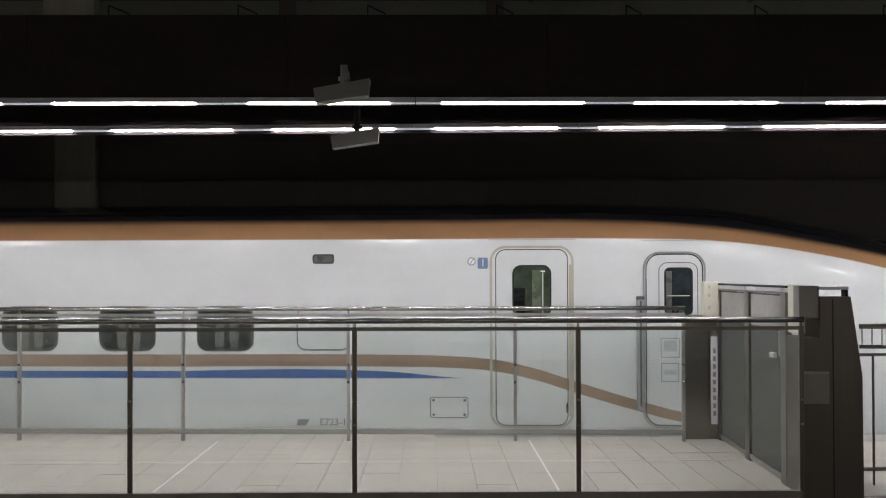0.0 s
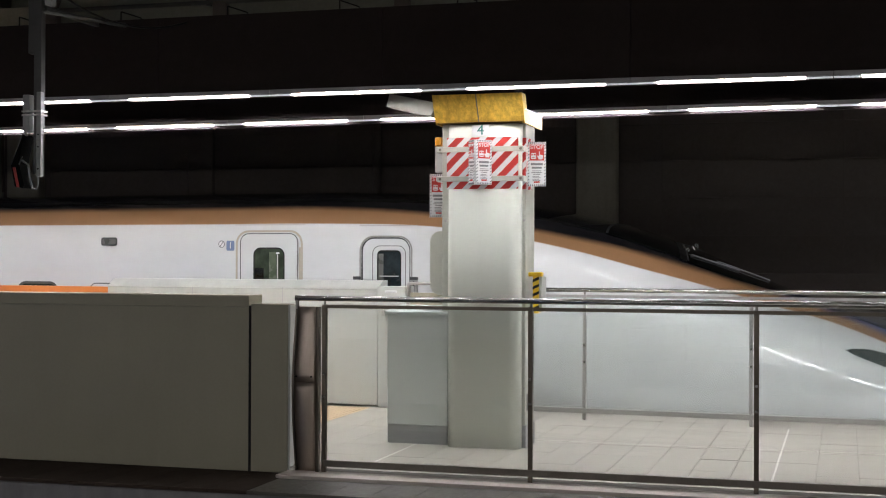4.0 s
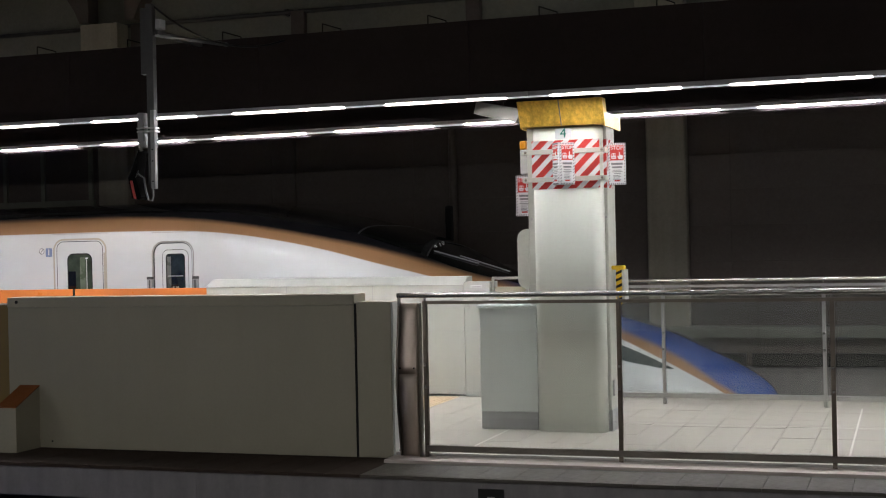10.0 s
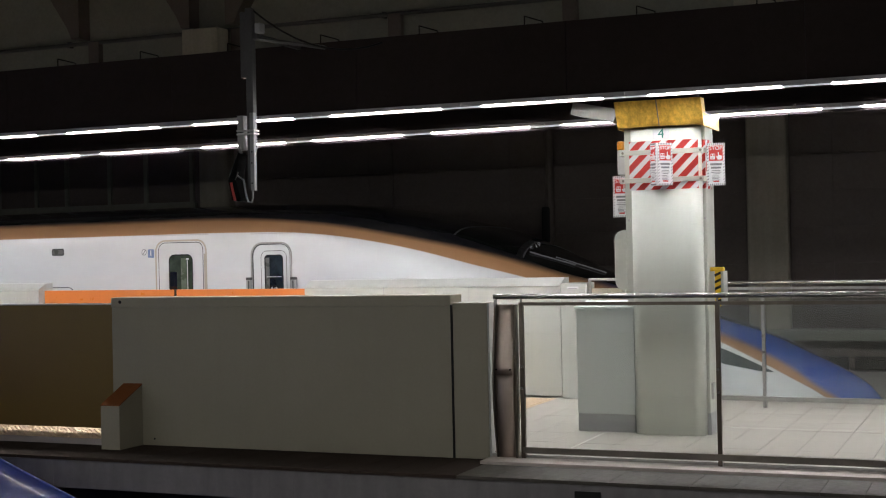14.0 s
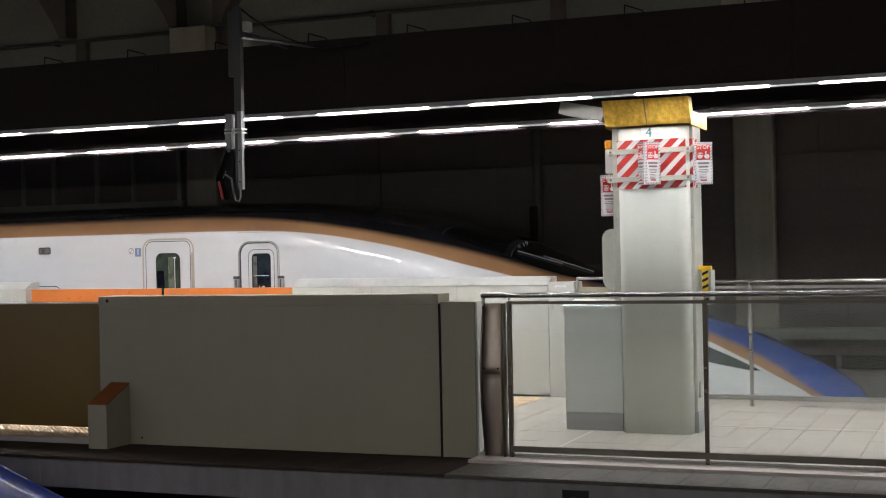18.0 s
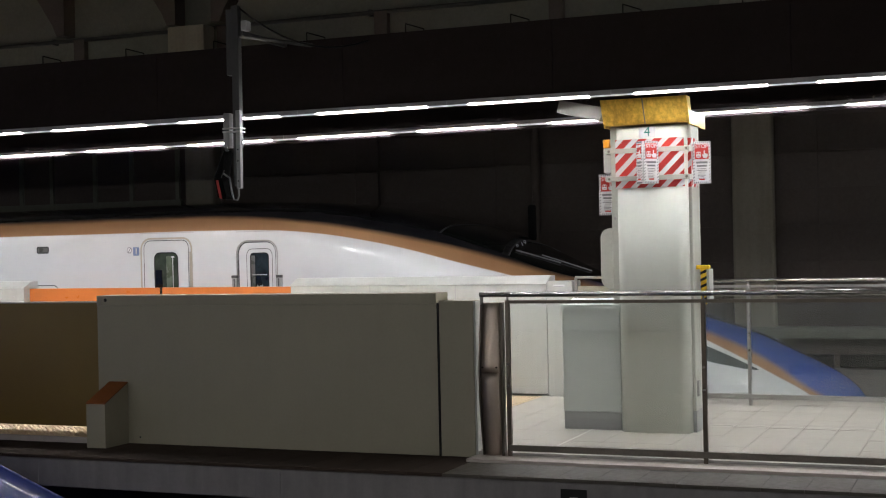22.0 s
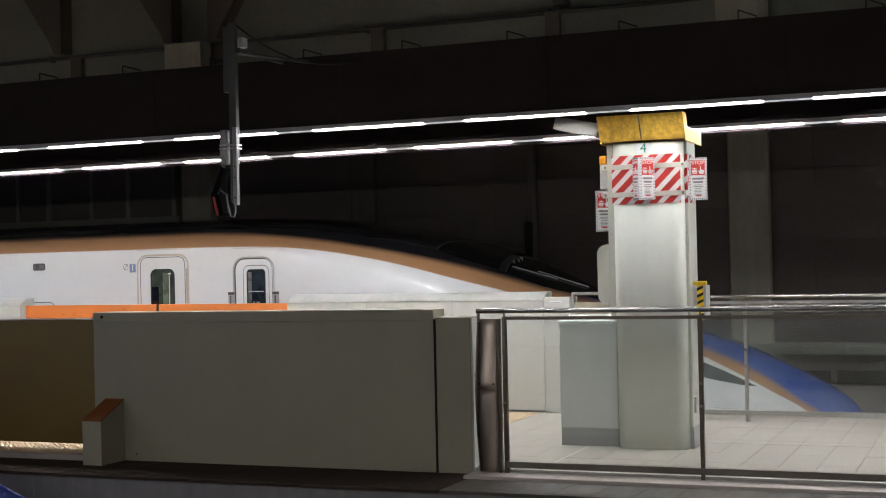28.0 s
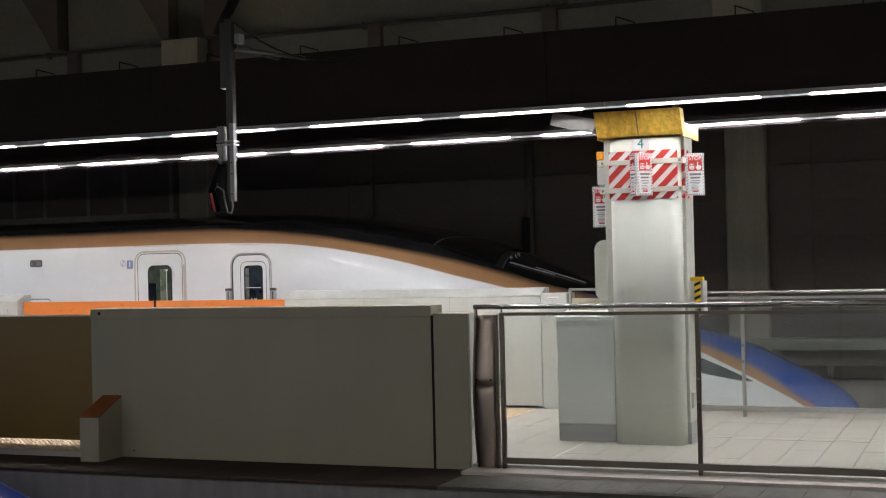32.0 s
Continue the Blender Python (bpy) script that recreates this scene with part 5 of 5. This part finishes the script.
part("panel_edge", prism(bmesh.new(), ((-0.205, 0.335), (-0.102, 0.57), (-0.098, 0.568), (-0.201, 0.332)), -0.094, -0.089, "y"), "pole", mo)
part("fixing_ear", prism(bmesh.new(), ((-0.112, 0.57), (-0.07, 0.57), (-0.09, 0.63)), -0.06, -0.05, "y"), "rail_grey", mo)
bm = tube([(x, -0.06, z) for x, z in ((-0.12, 0.37), (-0.06, 0.33), (-0.04, 0.20), (-0.02, 0.135), (0.015, 0.13), (0.03, 0.17), (0.03, 0.24))], 0.008)
part("cable_loop", bm, "rail_grey", hp, "grey cable loop")
part("arm", boxed(0.03, 0.07, 0.0, 0.86, 1.60, 1.64), "pole", hp)
part("diagonal_arm", rodded((0.03, 0.0, 1.60), (0.34, 0.85, 1.60), 0.02, 8), "pole", hp)
part("junction_box", boxed(0.06, 0.12, -0.03, 0.06, 1.64, 1.73, 0.01), "skirting", hp, "beige junction box")
bm = tube([(0.02 + 0.1 * k, 0.09 * k, 1.86 - 0.11 * k + 0.009 * k * k) for k in range(10)], 0.009)
part("cable", bm, "black", hp, "black sagging cable")

# ---- gate partition at the end of the fences ----
gp = thing("partition_gate", "dark glazed partition gate in a steel frame across the platform end", "gate", 2.384, 11.4, 0.0)
gp.rotation_euler = (0, 0, radians(-2.0))
for ya, yb, name in ((-1.08, 0.14, "leaf"), (0.32, 1.56, "leaf")):
    lf = part(name, boxed(0.0, 0.02, ya, yb, 0.06, 1.44), "panel_dark", gp, "dark grey panel")
    part("upper_pane", boxed(-0.005, 0.0, ya + 0.03, yb - 0.03, 1.17, 1.43), "recess_grey", lf, "grey translucent upper strip")
    part("kick_rail", boxed(-0.015, 0.02, ya, yb, 0.02, 0.06), "steel", lf)
    part("clear_strip", boxed(-0.004, 0.016, ya + 0.04, yb - 0.25, 1.462, 1.492), "white", lf)
for ya, yb in ((-1.26, -1.08), (0.14, 0.32), (1.56, 1.70)):
    part("stile", boxed(-0.02, 0.03, ya, yb, 0.0, 1.46), "steel_dark", gp, "brushed steel stile")
part("top_rail", boxed(-0.02, 0.03, -1.26, 1.70, 1.444, 1.46), "steel_dark", gp)
part("top_cap", boxed(-0.02, 0.03, -1.26, 1.70, 1.494, 1.51), "black", gp)
part("lever_plate", boxed(-0.012, 0.0, -1.04, -0.97, 0.96, 1.16, 0.004), "steel", gp)
part("lever", boxed(-0.06, -0.03, -1.0, -0.86, 0.95, 0.99, 0.006), "wall_pale", gp, "bright lever handle")
nt = part("notice_strip", boxed(-0.105, -0.04, 1.545, 1.553, 0.16, 1.00), "white", gp, "tall white notice strip")
for k in range(9):
    part("print_bar", boxed(-0.085, -0.06, 1.541, 1.545, 0.24 + 0.075 * k, 0.285 + 0.075 * k), "line_grey", nt)
ep = thing("gate_end_post", "steel post cover with an ivory head at the fence end", "post", 2.355, 13.1, 0.0)
part("post", boxed(-0.25, -0.02, -0.03, 0.05, 0.0, 1.20, 0.004), "steel_dark", ep, "brushed steel post cover")
for x in (-0.24, -0.04):
    for z in (0.62, 0.78, 0.94):
        part("screw", rodded((x, -0.036, z), (x, -0.028, z), 0.008, 8), "chrome", ep)
part("back_post", boxed(-0.017, 0.10, 0.0, 0.05, 0.0, 1.14, 0.004), "steel_dark", ep, "brushed steel stile")
hb = part("head_box", boxed(-0.07, 0.095, -0.08, 0.08, 1.143, 1.525, 0.006), "ivory", ep, "ivory head box")
for z in (1.26, 1.38, 1.46):
    part("mark", boxed(-0.03, -0.01, -0.083, -0.08, z, z + 0.03), "grey_plastic", hb)
en = thing("gate_end_post", "dark steel end post with an ivory head and a lamp plate", "post", 2.34, 9.68, -0.06)
part("post", prism(bmesh.new(), ((-0.02, 0.0), (0.41, 0.0), (0.405, 0.925), (0.325, 1.497), (0.105, 1.497), (0.10, 1.2), (-0.02, 1.2)), -0.03, 0.45, "y"), "black_steel", en, "dark steel post cover")
part("seam", boxed(0.19, 0.197, -0.034, -0.03, 0.02, 1.48), "black", en)
part("head_box", boxed(0.0, 0.05, 0.16, 0.475, 1.22, 1.58, 0.006), "ivory", en, "ivory head box")
part("head_cover", boxed(-0.04, 0.105, 0.0, 0.16, 1.34, 1.575, 0.006), "steel_dark", en, "brushed steel head cover")
part("head_cap", boxed(0.10, 0.315, -0.02, 0.2, 1.545, 1.57, 0.004), "steel", en)
part("cap_post", boxed(0.295, 0.315, 0.0, 0.1, 1.49, 1.55), "black", en)
part("lamp_plate", boxed(-0.018, 0.16, -0.05, -0.03, 0.726, 0.96, 0.004), "steel_dark", en, "brushed steel plate")
part("plate_lip", boxed(-0.018, 0.16, -0.054, -0.05, 0.945, 0.955), "chrome", en)

bf = thing("bar_fence", "steel bar fence beyond the partition gate", "fence", 2.9, 10.2, 0.0)
for z, r in ((0.12, 0.015), (0.985, 0.012), (1.045, 0.014), (1.20, 0.02)):
    part("rail", rodded((0, 0, z), (6, 0, z), r, 10), "steel_dark", bf)
for k in range(40):
    part("bar", rodded((0.10 + 0.15 * k, 0, 0.0), (0.10 + 0.15 * k, 0, 0.98), 0.010, 8), "steel_dark", bf)
    part("short_bar", rodded((0.02 + 0.075 * k, 0, 1.05), (0.02 + 0.075 * k, 0, 1.20), 0.006, 6), "steel", bf)

# ---- floor pieces ----
tiles = bpy.data.objects["platform"]
me = mesh_of("tile", boxed(-0.1485, 0.1485, -0.2985, 0.2985, -0.012, 0.0, 0.0015), MAT["tile"])
for i in range(38):
    for j in range(8 if i < 8 else 7 if i < 28 else 6):
        o = new("tile", me)
        o.location = (-8.56 + 0.3 * i, 9.99 + 0.602 * j, random.uniform(-0.001, 0.001))
        o.parent = tiles
for x in (-5.41, -2.41, 0.59):
    part("expansion_joint", boxed(x - 0.008, x + 0.008, 9.72, 13.05, -0.002, 0.0015), "joint_grey", tiles)
part("expansion_joint", boxed(-5.9, 2.3, 11.58, 11.595, -0.002, 0.0015), "joint_grey", tiles)
solid("platform_tiles_outer", boxed(X0, -8.7, 10.5, 14.0, -0.012, 0.0), "tile", "grey tiled platform floor", kind="structure")
solid("platform_tiles_end", boxed(2.7, X1, 9.7, 12.85, -0.012, 0.0), "tile", "grey tiled platform floor", kind="structure")
bm = boxed(-0.148, 0.148, -0.148, 0.148, -0.001, 0.005, 0.002)
for i in range(5):
    for j in range(5):
        rod(bm, (-0.112 + 0.056 * i, -0.112 + 0.056 * j, 0.004), (-0.112 + 0.056 * i, -0.112 + 0.056 * j, 0.010), 0.013, 6)
me = mesh_of("tactile_tile", bm, MAT["tactile"])
for i in range(44):
    for j in range(7):
        o = new("tactile_tile", me)
        o.location = (-6.86 - 0.3 * i, 13.42 - 0.3 * j, 0.0)
        o.parent = tiles
        if i > 8 and j < 3:
            o = new("tactile_tile", me)
            o.location = (-6.86 - 0.3 * i, 9.62 + 0.3 * j, 0.0)
            o.parent = tiles
side = bpy.data.objects["platform_side"]
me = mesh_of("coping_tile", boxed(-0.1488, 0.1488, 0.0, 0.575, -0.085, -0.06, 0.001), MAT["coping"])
# darker copy for the tiles that lie in the gate panels' shade
dark = mesh_of("coping_tile", boxed(-0.148, 0.148, 0.0, 0.83, -0.085, -0.06, 0.001), MAT["coping_shaded"])
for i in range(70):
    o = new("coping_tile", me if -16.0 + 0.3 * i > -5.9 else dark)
    o.location = (-16.0 + 0.3 * i, EDGE_NEAR, 0.0)
    o.parent = side
me = mesh_of("side_panel", boxed(-1.1995, 1.1995, -0.02, 0.04, -0.33, -0.09, 0.001), MAT["concrete"])
for i in range(12):
    o = new("side_panel", me)
    o.location = (-20.0 + 2.4 * i - 1.05 + 0.48, EDGE_NEAR + 0.04, 0.0)
    o.parent = side
bs = thing("track_sign", "small black plate fixed to the platform side", "sign", -4.91, EDGE_NEAR + 0.02, -0.2)
part("plate", boxed(-0.10, 0.10, -0.012, 0.0, -0.04, 0.065), "black", bs)
part("print_bar", boxed(-0.03, 0.03, -0.014, -0.012, 0.0, 0.008), "grey_plastic", bs)


def motions():
    way = ((0.0, 0.085), (0.5, -1.288), (1.0, -2.563), (1.5, -3.750), (2.0, -4.878), (2.5, -5.955), (3.0, -6.975), (3.5, -7.944), (4.0, -8.862), (4.5, -9.715), (5.0, -10.487), (5.5, -11.170), (6.0, -11.705), (6.5, -12.083), (7.0, -12.396), (7.5, -12.623), (8.0, -12.775), (8.5, -12.868), (9.0, -12.910), (9.5, -12.931), (10.0, -12.941), (32.0, -12.954))
    walk(train, [(t, on_track(x)) for t, x in way])


motions()
